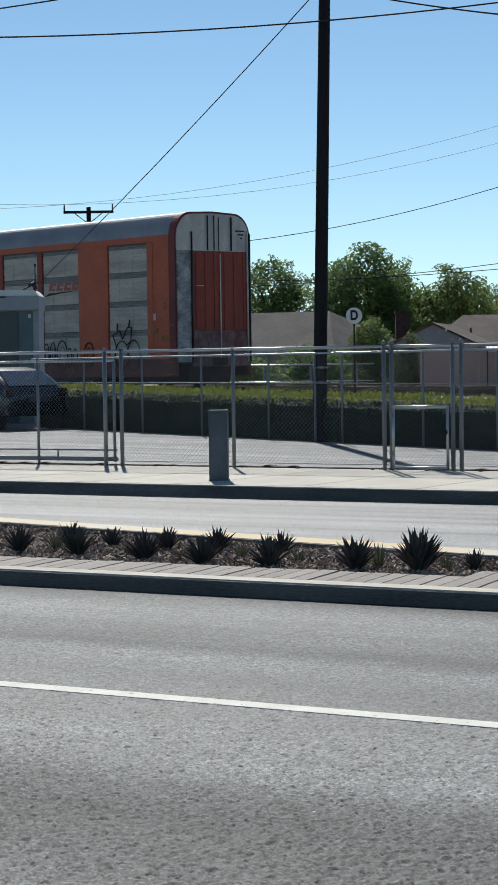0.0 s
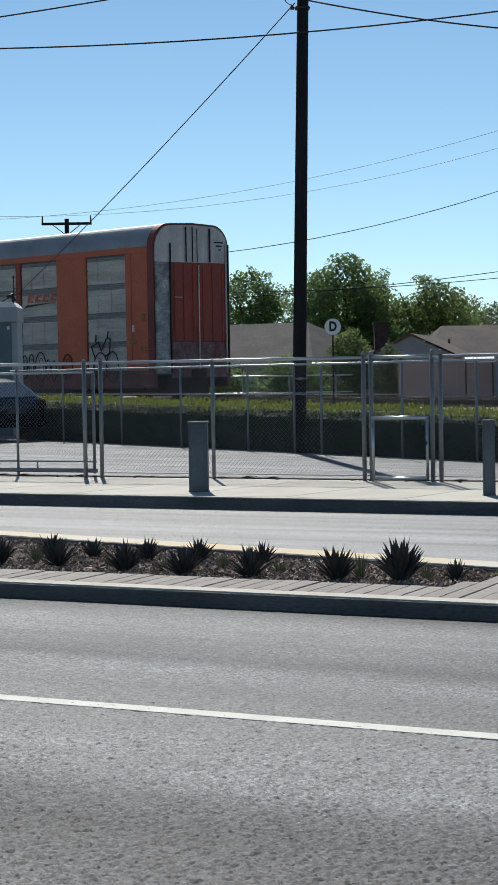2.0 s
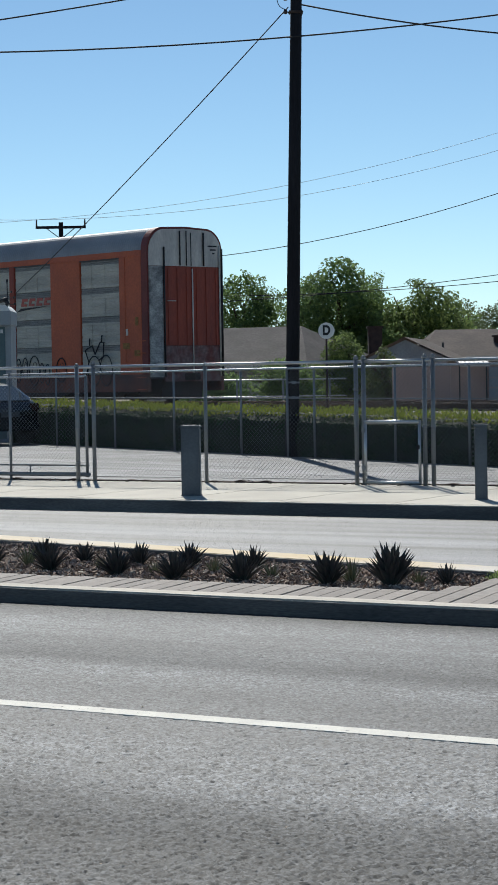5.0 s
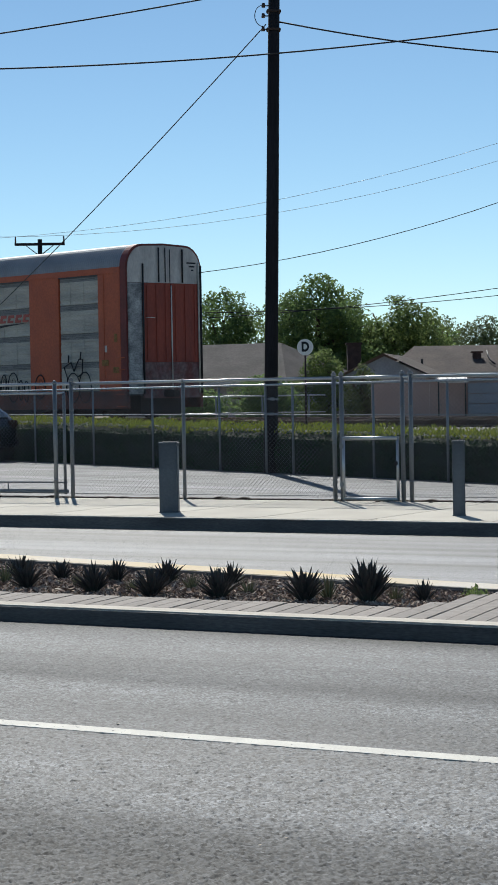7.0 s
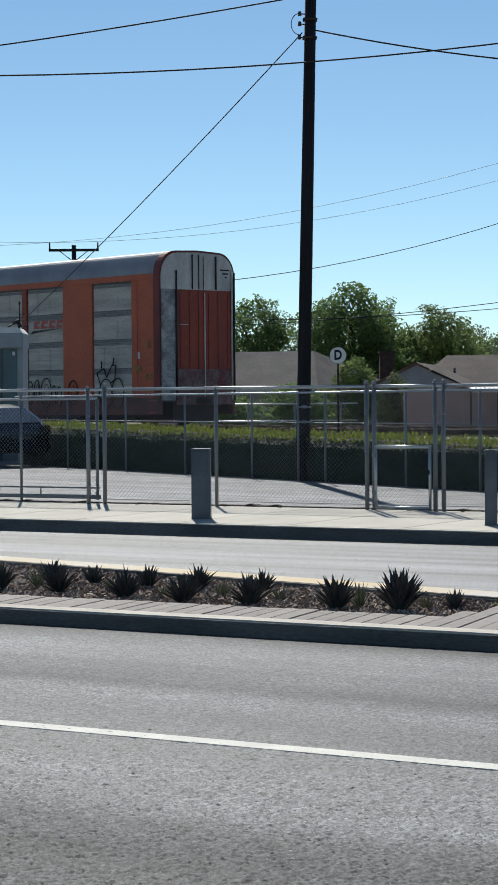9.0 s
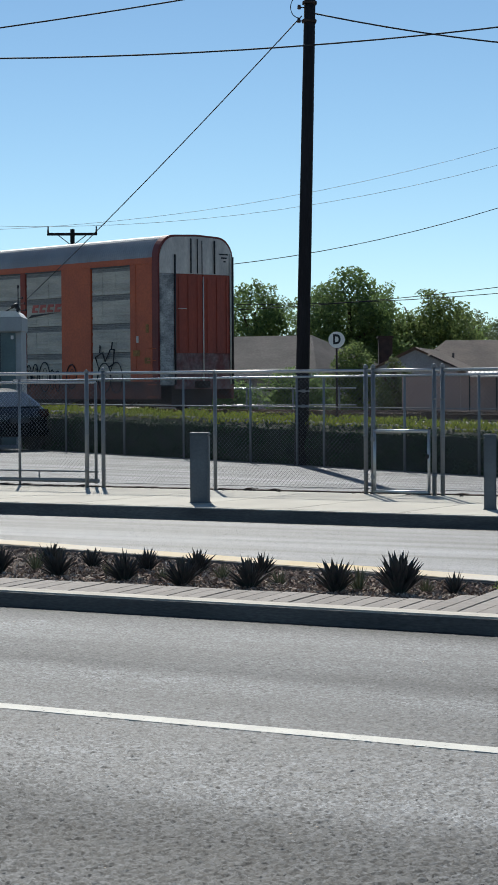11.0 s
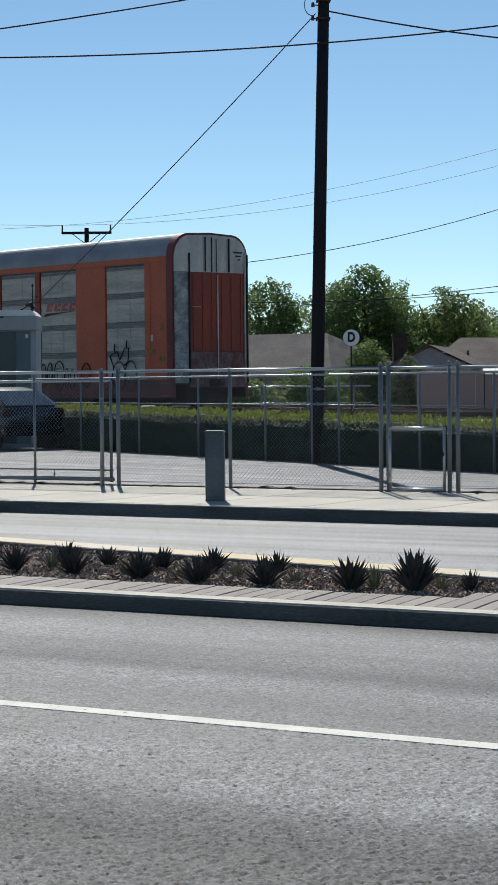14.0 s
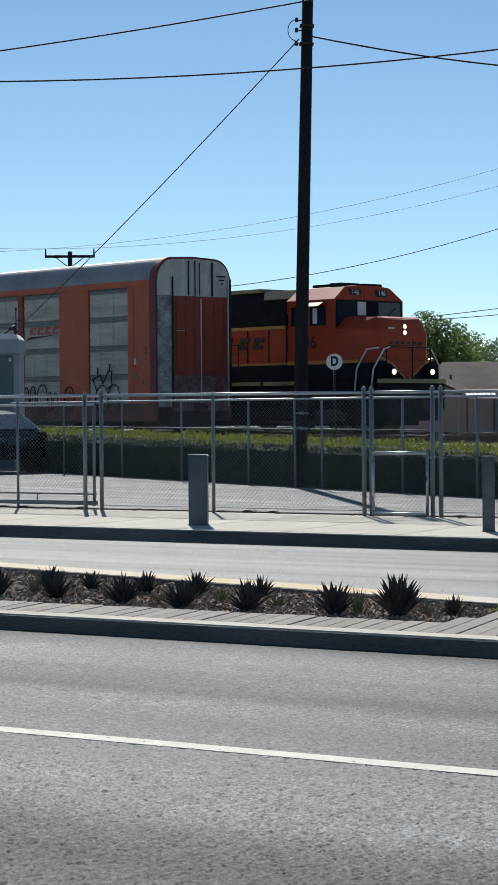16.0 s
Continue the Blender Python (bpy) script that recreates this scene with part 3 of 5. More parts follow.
def hedge_top():
    x, y = rng.uniform(0, HLEN), rng.uniform(-0.5, 0.42)
    b = noise.noise(Vector((x * 0.9, y, 3))) * 0.05 + noise.noise(Vector((x * 4, y * 3, 7))) * 0.05
    return (x, y, 0.97 * hedge_rise(x) + b + rng.random() ** 3 * 0.1 - (0.06 if y < -0.4 else 0)), (0, 0, 1)


# front leaves in the shade-dark colour, top leaves in the bright one
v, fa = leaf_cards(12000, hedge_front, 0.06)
tagged(raw("leaves", v, fa, M_HEDGE_LEAF_SHADE, hedge), kind="stuff")
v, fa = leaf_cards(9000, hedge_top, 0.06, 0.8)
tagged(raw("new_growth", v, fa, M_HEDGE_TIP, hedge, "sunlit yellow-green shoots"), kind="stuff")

rail_fence = tagged(empty("pipe_rail_fence", HROT), "thin galvanised pipe rail fence in front of the hedge", "fence")
HPOST = (1.0, 2.69, 4.87, 7.53, 8.5, 10.27, 13.09, 15.89, 18.97, 21.6)
for x in HPOST:
    bm = bmesh.new()
    rod(bm, (x, -0.62, 0.05), (x, -0.62, 1.76), 0.023, n=8)
    part("post", bm, M_GALV_OLD, rail_fence)
for z, r, m_ in ((1.76, 0.021, M_GALV), (1.2, 0.009, M_GALV_OLD)):
    bm = bmesh.new()
    rod(bm, (0.0, -0.62, z), (HLEN, -0.62, z), r, n=8)
    part("rail", bm, m_, rail_fence)

# ---- utility pole and its cables ----
LEAN = 1.4
pole = tagged(empty("utility_pole", pose(1.325, 38.75, 0.08, 0, LEAN, 0)), "tall dark creosoted timber utility pole leaning slightly", "utility pole")
bm = bmesh.new()
rod(bm, (0, 0, 0), (0, 0, 11.6), 0.132, 0.098, n=20)
part("shaft", bm, M_POLE, pole)
for z in (8.33, 8.58, 8.77):
    bm = bmesh.new()
    rod(bm, (-0.1, -0.03, z), (-0.2, -0.05, z), 0.012, n=6)
    rod(bm, (-0.2, -0.05, z - 0.035), (-0.2, -0.05, z + 0.045), 0.035, 0.028, n=10)
    part("insulator", bm, M_INSUL, pole)
bm = bmesh.new()
pipe(bm, [(-0.2 - 0.16 * math.sin(a), -0.06, 8.58 + 0.2 * math.cos(a)) for a in [k * math.pi / 12 for k in range(13)]], 0.008)
part("drip_loop", bm, M_CABLE, pole)
for z in (1.12, 1.40):
    bm = bmesh.new()
    rod(bm, (0, 0, z), (0, 0, z + 0.03), 0.136, n=20)
    box(bm, -0.02, 0.05, -0.165, -0.12, z - 0.015, z + 0.045, 0.006)
    part("strap", bm, M_GALV_OLD, pole, "grey steel strap low on the pole")
for z in (8.67, 8.33):
    bm = bmesh.new()
    box(bm, -0.14, 0.13, -0.14, 0.13, z - 0.02, z + 0.02, 0.01)
    part("pole_band", bm, M_RUST, pole)


def cable(name, a, b, sag, r, material, label, group="overhead cables", n=20):
    a, b = Vector(a), Vector(b)
    bm = bmesh.new()
    pipe(bm, [a.lerp(b, k / n) - Vector((0, 0, 4 * sag * (k / n) * (1 - k / n))) for k in range(n + 1)], r)
    tagged(part(name, bm, material), label, "cable", group)


cable("overhead_cable", (-8.72, 38.5, 7.8), (9.15, 38.5, 8.8), 0.46, 0.016, M_CABLE, "thick black overhead cable passing the pole")
cable("overhead_cable", (-6.9, 36.17, 7.5), (5.94, 36.08, 9.57), 0.155, 0.014, M_CABLE, "black overhead cable high above the lot")
cable("service_cable", (1.6, 38.8, 8.57), (9.72, 36.94, 7.49), 0.246, 0.016, M_CABLE, "twisted black cable leaving the pole")
cable("service_cable", (1.38, 38.7, 8.5), (-5.3, 54.0, 3.9), 0.1, 0.011, M_CABLE, "thin black service cable sloping down to the kiosk")
cable("power_line", (-32.2, 160.6, 13.94), (33.7, 161.0, 24.09), 3.312, 0.017, M_CABLE_FAR, "faint distant pale power line")
cable("power_line", (-32.2, 160.6, 15.3), (33.7, 160.9, 22.66), 4.052, 0.017, M_CABLE_FAR, "faint distant pale power line")
cable("overhead_cable", (-8.29, 90.3, 6.59), (18.92, 90.5, 11.91), 1.522, 0.018, M_CABLE, "thin dark cable behind the railcar")
cable("overhead_cable", (0.36, 100.2, 5.31), (20.94, 100.3, 7.46), 0.316, 0.02, M_CABLE, "thin dark cable over the houses")
cable("overhead_cable", (0.36, 100.2, 5.57), (20.93, 100.3, 6.88), 0.359, 0.02, M_CABLE, "thin dark cable over the houses")

far_pole = tagged(empty("distant_utility_pole", pose(-8.35, 110, 0, 0, 0, 0)), "distant dark timber pole with one crossarm", "utility pole")
bm = bmesh.new()
rod(bm, (0, 0, 0), (0, 0, 10.0), 0.16, 0.12, n=10)
part("shaft", bm, M_POLE, far_pole)
bm = bmesh.new()
box(bm, -1.33, 1.33, -0.2, -0.08, 9.66, 9.8, 0.01)
part("crossarm", bm, M_POLE, far_pole)
for sx in (-1, 1):
    bm = bmesh.new()
    rod(bm, (sx * 0.75, -0.15, 9.68), (0, -0.15, 9.1), 0.025, n=6)
    part("brace", bm, M_POLE, far_pole)
    bm = bmesh.new()
    rod(bm, (sx * 1.28, -0.14, 9.8), (sx * 1.28, -0.14, 10.15), 0.05, 0.035, n=8)
    part("insulator", bm, M_INSUL, far_pole)

# ---- railway: x runs along the track towards the street, y away from it ----
TRACK = pose(-1.25, 69.04, 0.76, 0, 0, -49.0)
TRACK_FAR_Y = 4.3


def berm():
    bm = bmesh.new()
    prism(bm, ((-9.0, -0.80), (-6.0, -0.62), (-3.2, -0.30), (-1.9, -0.2), (6.6, -0.2), (8.4, -0.55), (12, -0.80)), -160, 90)
    ob = tagged(part("ballast_bed", bm, M_BALLAST), "grey crushed-stone ballast bank under two tracks", "ballast", kind="structure")
    ob.matrix_basis = TRACK


berm()


def track(y, label):
    t = tagged(empty("railway_track", TRACK @ pose(0, y, 0)), label, "railway track", "tracks")
    for sy in (-0.7525, 0.7525):
        bm = bmesh.new()
        prism(bm, ((sy - 0.07, -0.17), (sy + 0.07, -0.17), (sy + 0.07, -0.155), (sy + 0.012, -0.135), (sy + 0.012, -0.04), (sy + 0.036, -0.03), (sy + 0.036, 0), (sy - 0.036, 0), (sy - 0.036, -0.03), (sy - 0.012, -0.04), (sy - 0.012, -0.135), (sy - 0.07, -0.155)), -120, 60)
        part("rail", bm, M_RAIL, t)
    bm = bmesh.new()
    box(bm, -0.11, 0.11, -1.3, 1.3, -0.3, -0.165, 0.01)
    s = part("sleeper", bm, M_SLEEPER, t)
    s.matrix_basis = pose(-12, 0, 0)
    for k in range(1, 60):
        shared("sleeper", s.data, t, pose(-12 + k * 0.55, 0, 0))


track(0, "near railway track with dark timber sleepers")
track(TRACK_FAR_Y, "far railway track with dark timber sleepers")


def wheelset(parent, x, r, name="wheel"):
    for sy in (-0.75, 0.75):
        bm = bmesh.new()
        rod(bm, (x, sy - 0.06, r), (x, sy + 0.06, r), r, n=24)
        rod(bm, (x, sy - 0.075, r), (x, sy + 0.075, r), r * 0.3, n=16)
        part(name, bm, M_RUST, parent)


def bogie(parent, x, base=1.75, r=0.42, axles=2):
    """A truck: wheels, side frames and bolster as parts."""
    for k in range(axles):
        wheelset(parent, x + (k - (axles - 1) / 2) * base, r)
    half = base * (axles - 1) / 2
    for sy in (-1, 1):
        bm = bmesh.new()
        y0 = sy * 0.98
        prism(bm, ((x - half - 0.3, 0.36), (x - half - 0.3, 0.56), (x - half + 0.25, 0.74), (x + half - 0.25, 0.74), (x + half + 0.3, 0.56), (x + half + 0.3, 0.36), (x + half - 0.3, 0.34), (x + 0.3, 0.2), (x - 0.3, 0.2), (x - half + 0.3, 0.34)), y0 - 0.07, y0 + 0.07, "y")
        part("side_frame", bm, M_RUST, parent)
    bm = bmesh.new()
    box(bm, x - 0.2, x + 0.2, -1.15, 1.15, 0.5, 0.8, 0.03)
    part("bolster", bm, M_RUST, parent)


def autorack():
    c = tagged(empty("autorack_railcar", TRACK @ pose(0.25, 0, 0)), "tall orange enclosed car-carrier railcar with galvanised screens and graffiti", "railcar")
    W, L = 1.62, 27.4
    EAVE, TOP = 5.08, 5.88
    # roof profile, half round shoulders
    prof = [(-W, EAVE)]
    for k in range(1, 9):
        a = math.pi / 2 * k / 8
        prof.append((-W + 0.7 * (1 - math.cos(a)), EAVE + (TOP - 0.04 - EAVE) * math.sin(a)))
    prof.append((0, TOP))
    full = prof + [(-y, z) for y, z in prof[-2::-1]]
    # inner body, coloured dark for the shade in the gaps between screens
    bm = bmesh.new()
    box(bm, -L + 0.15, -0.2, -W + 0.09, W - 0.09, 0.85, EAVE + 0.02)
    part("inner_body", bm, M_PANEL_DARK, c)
    # corrugated roof
    bm = bmesh.new()
    prev = None
    step, x = 0.042, -0.32
    k = 0
    while x > -L + 0.05:
        s = 0.018 if (k // 2) % 2 else 0.0
        ring = [bm.verts.new((x, y * (1 + s * 0.35), z + s)) for y, z in full]
        if prev:
            for i in range(len(full) - 1):
                bm.faces.new((prev[i], prev[i + 1], ring[i + 1], ring[i]))
        prev = ring
        x -= step if k % 2 else step * 0.35
        k += 1
    part("roof", bm, M_ROOF_STEEL, c, "grey corrugated galvanised roof")
    # end arch
    bm = bmesh.new()
    outer = [(y * 1.012, z + 0.02) for y, z in full] + [(W * 1.012, 0.9), (-W * 1.012, 0.9)]
    prism(bm, outer, -0.36, -0.06)
    part("end_frame", bm, M_MAROON, c, "red-orange arched end frame")
    # side sill and top plate
    for sy in (-1, 1):
        bm = bmesh.new()
        y0, y1 = sorted((sy * (W - 0.1), sy * (W + 0.03)))
        box(bm, -L, -0.05, y0, y1, 0.42, 1.0, 0.012)
        part("side_sill", bm, M_GRIME, c, "grimy faded lower sill")
        bm = bmesh.new()
        prism(bm, ((-L + 4.3, 0.42), (-4.3, 0.42), (-5.2, 0.2), (-L + 5.2, 0.2)), y0 + 0.02, y1 - 0.02, "y")
        part("deep_sill", bm, M_RUST, c)
        bm = bmesh.new()
        box(bm, -L, -0.34, y0, y1, 4.9, EAVE + 0.02, 0.012)
        part("top_plate", bm, M_ORANGE, c)
    # panels and posts from the near end backwards
    d, k = 1.56, 0
    spans, posts = [], [(0.05, 1.56)]
    for wide in (True, False, True, False, True, False):
        spans.append((d, d + 2.16))
        gap = 1.69 if wide else 0.3
        if k == 2:
            gap = 0.3
        posts.append((d + 2.16, d + 2.16 + gap))
        d += 2.16 + gap
        k += 1
    while d < L - 2.4:
        spans.append((d, d + 2.16))
        posts.append((d + 2.16, d + 2.16 + (1.69 if k % 2 else 0.3)))
        d += 2.16 + (1.69 if k % 2 else 0.3)
        k += 1
    for a, b in posts:
        bm = bmesh.new()
        b = min(b, L - 0.05)
        box(bm, -b, -a - (0.28 if a < 0.1 else 0), -W - 0.005, -W + 0.1, 0.98, 4.92, 0.012)
        if a < 0.1:
            for x in (a + 0.35, b - 0.3):
                box(bm, -x - 0.03, -x + 0.03, -W - 0.02, -W, 1.0, 4.9, 0.006)
        part("side_post", bm, M_ORANGE if b - a > 1 else M_ORANGE_RED, c)
    bm = bmesh.new()
    box(bm, -L, -0.05, W - 0.1, W, 0.98, 4.92)
    part("far_side", bm, M_CORNER, c)
    for a, b in spans:
        for i in range(4):
            z0 = 1.02 + i * 0.975
            bm = bmesh.new()
            n, h = 9, 0.78 / 9
            prof_p = []
            for j in range(n):
                za = z0 + j * h
                out = -W + (0.035 if (j + i) % 4 else 0.05)
                prof_p += [(out, za + 0.012), (out, za + h - 0.014), (-W + 0.046, za + h)]
            prism(bm, [(-W + 0.08, z0)] + prof_p + [(-W + 0.08, z0 + 0.78)], -b + 0.04, -a - 0.04)
            screen = part("screen_panel", bm, M_PANEL, c)
            for f in (0.36, 0.70):
                bm = bmesh.new()
                x = -a - 0.04 - (b - a) * f
                box(bm, x - 0.012, x + 0.012, -W + 0.024, -W + 0.04, z0, z0 + 0.78)
                part("seam", bm, M_PANEL, screen)
            bm = bmesh.new()
            for k3 in range(3):
                za = z0 + 0.785 + k3 * 0.063
                box(bm, -b + 0.04, -a - 0.04, -W + 0.034 + 0.004 * k3, -W + 0.08, za, za + 0.052)
            part("perforated_band", bm, M_BAND, c, "dark grey perforated strip between the screens")
        # dark strip coloured as the shadow line under the top plate
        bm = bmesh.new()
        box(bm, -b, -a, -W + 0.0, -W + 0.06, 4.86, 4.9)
        part("shadow_line", bm, M_PANEL_DARK, c)
    # red name with a swoosh on the second screen
    for k in range(4):
        bm = bmesh.new()
        x = -7.2 + k * 0.45
        prism(bm, ((x, 3.47), (x + 0.34, 3.47), (x + 0.36, 3.55), (x + 0.02, 3.55)), -W + 0.012, -W + 0.022, "y")
        prism(bm, ((x + 0.05, 3.64), (x + 0.39, 3.64), (x + 0.42, 3.74), (x + 0.08, 3.74)), -W + 0.012, -W + 0.022, "y")
        prism(bm, ((x + 0.02, 3.55), (x + 0.16, 3.55), (x + 0.19, 3.64), (x + 0.05, 3.64)), -W + 0.012, -W + 0.022, "y")
        part("name_mark", bm, M_RED_MARK, c, "red slanted name mark")
    bm = bmesh.new()
    prism(bm, ((-7.45, 3.28), (-7.2, 3.40), (-5.5, 3.45), (-7.0, 3.33)), -W + 0.012, -W + 0.022, "y")
    part("swoosh", bm, M_INK, c, "dark swoosh under the name mark")
    # graffiti outlines
    def scrawl(pts, w):
        bm = bmesh.new()
        pipe(bm, [(x, -W - 0.03, z) for x, z in pts], w, 4)
        part("graffiti", bm, M_INK, c, "black hand-sprayed outline letters")
    def arch(x, z, w, h, n=9):
        return [(x + w * (1 - math.cos(math.pi * k / n)) / 2, z + h * math.sin(math.pi * k / n)) for k in range(n + 1)]
    def loop(x, z, w, h, n=14):
        return [(x + w * math.cos(2 * math.pi * k / n), z + h * math.sin(2 * math.pi * k / n)) for k in range(n + 1)]
    for x, z, w, h in ((-7.35, 1.2, 0.17, 0.42), (-6.95, 1.28, 0.16, 0.38), (-6.4, 1.2, 0.31, 0.52), (-5.95, 1.1, 0.12, 0.35), (-5.62, 1.05, 0.14, 0.36), (-4.82, 1.2, 0.28, 0.42)):
        scrawl(loop(x, z, w, h), 0.024)
        if w > 0.15:
            scrawl(loop(x + 0.03, z, w * 0.45, h * 0.6), 0.012)
    scrawl([(-3.4, 1.0), (-3.25, 1.45), (-3.45, 1.85), (-3.05, 2.0), (-2.9, 1.7), (-2.62, 2.1), (-2.4, 2.1), (-2.45, 1.62), (-2.7, 1.5)], 0.028)
    scrawl(loop(-2.95, 1.15, 0.36, 0.5), 0.022)
    scrawl(loop(-2.3, 1.15, 0.34, 0.52), 0.022)
    scrawl([(-3.2, 2.0), (-3.18, 2.25)], 0.03)
    scrawl([(-2.55, 2.1), (-2.5, 2.35)], 0.03)
    for x, z, w, h, m_ in ((-1.15, 2.3, 0.12, 0.22, M_OFFWHITE), (-0.62, 2.62, 0.16, 0.28, M_STENCIL), (-1.2, 1.85, 0.36, 0.2, M_STENCIL), (-0.62, 1.6, 0.3, 0.2, M_STENCIL)):
        bm = bmesh.new()
        box(bm, x - w / 2, x + w / 2, -W - 0.024, -W - 0.018, z, z + h)
        part("stencil", bm, m_, c, "small worn stencilled panel")
    # end: doors in two leaves with ribs
    bm = bmesh.new()
    arcin = [(y * 0.97, z - 0.05) for y, z in full if z > 4.56]
    prism(bm, [(-W * 0.97, 4.58)] + arcin + [(W * 0.97, 4.58)], -0.06, -0.02)
    part("end_cap", bm, M_OFFWHITE, c, "grey-white upper end panel")
    bm = bmesh.new()
    box(bm, -0.06, -0.01, -W * 0.97, -0.98, 0.9, 4.57, 0.008)
    part("corner_panel", bm, M_CORNER, c, "stained galvanised corner panel")
    for y0, y1 in ((-0.96, 0.24), (0.26, 1.53)):
        bm = bmesh.new()
        box(bm, -0.06, 0.0, y0, y1, 1.95, 4.57, 0.01)
        for k in range(3):
            y = y0 + (k + 0.5) * (y1 - y0) / 3
            box(bm, 0.0, 0.025, y - 0.05, y + 0.05, 1.97, 4.5, 0.008)
        part("end_door", bm, M_ORANGE_RED, c, "ribbed weathered red end door")
        bm = bmesh.new()
        box(bm, -0.06, 0.0, y0, y1, 0.75, 1.94, 0.01)
        part("door_skirt", bm, M_DIRT, c, "grimy grey lower door")
    for y, z1, m_, r in ((-0.97, 5.2, M_BLACK, 0.03), (1.45, 5.3, M_PANEL, 0.03), (0.25, 4.5, M_OFFWHITE, 0.022), (-0.28, 5.75, M_BLACK, 0.025), (0.0, 5.75, M_BLACK, 0.02), (0.2, 5.7, M_BLACK, 0.015), (0.75, 5.72, M_BLACK, 0.03), (1.55, 5.2, M_BLACK, 0.035)):
        bm = bmesh.new()
        rod(bm, (0.03, y, 0.9 if z1 < 5.5 else 4.6), (0.03, y, z1), r, n=8)
        part("lock_rod", bm, m_, c)
    for k in range(3):
        bm = bmesh.new()
        box(bm, -0.022, -0.014, 0.98 + 0.1 * k, 1.38 - 0.05 * k, 5.25 - k * 0.12, 5.30 - k * 0.12)
        part("stencil", bm, M_INK, c, "small dark stencilled line")
    bm = bmesh.new()
    pipe(bm, [(0.0, -0.82, 3.42), (0.05, -0.82, 3.42), (0.05, -0.5, 3.42), (0.0, -0.5, 3.42)], 0.016)
    part("grab_iron", bm, M_OFFWHITE, c)
    # underframe, coupler, ladder
    bm = bmesh.new()
    box(bm, -L, -0.3, -0.88, 0.88, 0.16, 0.95)
    box(bm, -0.4, 0.55, -0.12, 0.12, 0.78, 1.02, 0.03)
    part("underframe", bm, M_RUST, c)
    for k in range(5):
        bm = bmesh.new()
        rod(bm, (-0.1, -W - 0.08, 0.5 + k * 0.4), (-0.55, -W - 0.08, 0.5 + k * 0.4), 0.014, n=6)
        part("ladder_rung", bm, M_ORANGE, c)
    bogie(c, -2.6)
    bogie(c, -L + 2.6)


autorack()


def locomotive():
    c = tagged(empty("diesel_locomotive", TRACK @ pose(0, TRACK_FAR_Y, 0.03)), "orange and black diesel freight locomotive with lit lamps", "locomotive")
    W = 1.62
    # frame and walkway
    bm = bmesh.new()
    box(bm, -21.8, -0.43, -W, W, 1.70, 2.25, 0.03)
    part("sill", bm, M_LOCO_BLACK, c, "black side sill and walkway")
    for k in range(6):
        bm = bmesh.new()
        box(bm, -5.6 - k * 2.3, -3.45 - k * 2.3, -W - 0.012, -W + 0.05, 1.56, 1.69, 0.006)
        part("sill_stripe", bm, M_SILL_STRIPE, c, "pale yellow sill stripe")
    bm = bmesh.new()
    box(bm, -21.6, -0.4, -W + 0.06, W - 0.06, 1.3, 1.72, 0.02)
    part("lower_sill", bm, M_LOCO_BLACK, c)
    bm = bmesh.new()
    prism(bm, ((-1.42, 1.56), (1.42, 1.56), (1.42, 0.75), (1.1, 0.35), (-1.1, 0.35), (-1.42, 0.75)), -0.3, 0.0)
    part("pilot", bm, M_LOCO_BLACK, c, "black front pilot plate")
    bm = bmesh.new()
    box(bm, -0.3, 0.05, -1.45, 1.45, 1.58, 1.72, 0.015)
    part("pilot_stripe", bm, M_SILL_STRIPE, c, "dull yellow front step edge")
    bm = bmesh.new()
    box(bm, -0.42, -0.3, -1.4, 1.4, 1.7, 2.3, 0.03)
    part("front_plate", bm, M_LOCO_BLACK, c)
    # nose: chamfered shoulders, drawn in towards the front, soft front edges
    bm = bmesh.new()
    rings = []
    for x, hw, sh, tw, tz in ((-2.35, 1.6, 3.36, 1.12, 3.80), (-1.65, 1.6, 3.36, 1.12, 3.80), (-0.78, 1.28, 3.34, 0.92, 3.77), (-0.55, 1.17, 3.28, 0.84, 3.70), (-0.46, 1.04, 3.18, 0.74, 3.58)):
        rings.append([bm.verts.new((x, y, z)) for y, z in ((-hw, 2.2), (-hw, sh), (-tw, tz), (tw, tz), (hw, sh), (hw, 2.2))])
    for a, b in zip(rings, rings[1:]):
        for k in range(6):
            bm.faces.new((a[k], a[(k + 1) % 6], b[(k + 1) % 6], b[k]))
    bm.faces.new(rings[-1])
    bm.faces.new(rings[0][::-1])
    bmesh.ops.bevel(bm, geom=[e for e in bm.edges if all(v.co.z > 3.0 for v in e.verts)], offset=0.035, segments=2, affect="EDGES")
    nose = part("nose", bm, M_LOCO, c, "orange wide nose with chamfered shoulders")
    bm = bmesh.new()
    for sy in (-1, 1):
        prism(bm, ((sy * 1.2, 2.42), (sy * 0.75, 2.28), (sy * 0.12, 1.78), (sy * 0.12, 1.70), (sy * 0.78, 2.20), (sy * 1.2, 2.34)), -0.45, -0.29)
    part("nose_stripe", bm, M_LOCO_STRIPE, nose, "yellow chevron edge stripe")
    bm = bmesh.new()
    prism(bm, ((-1.0, 2.3), (-0.75, 2.26), (-0.1, 1.74), (0.1, 1.74), (0.75, 2.26), (1.0, 2.3)), -0.45, -0.286)
    part("chevron", bm, M_LOCO, nose, "orange chevron under the nose")
    bm = bmesh.new()
    for y0, y1, z0, z1 in ((-0.40, -0.385, 2.3, 3.2), (0.385, 0.40, 2.3, 3.2), (-0.40, 0.40, 3.2, 3.215)):
        box(bm, -0.47, -0.455, y0, y1, z0, z1)
    part("door_seam", bm, M_MAROON, nose)
    bm = bmesh.new()
    box(bm, -0.5, -0.45, -0.75, -0.45, 3.36, 3.40, 0.008)
    part("grab_iron", bm, M_WHITE, nose)
    bm = bmesh.new()
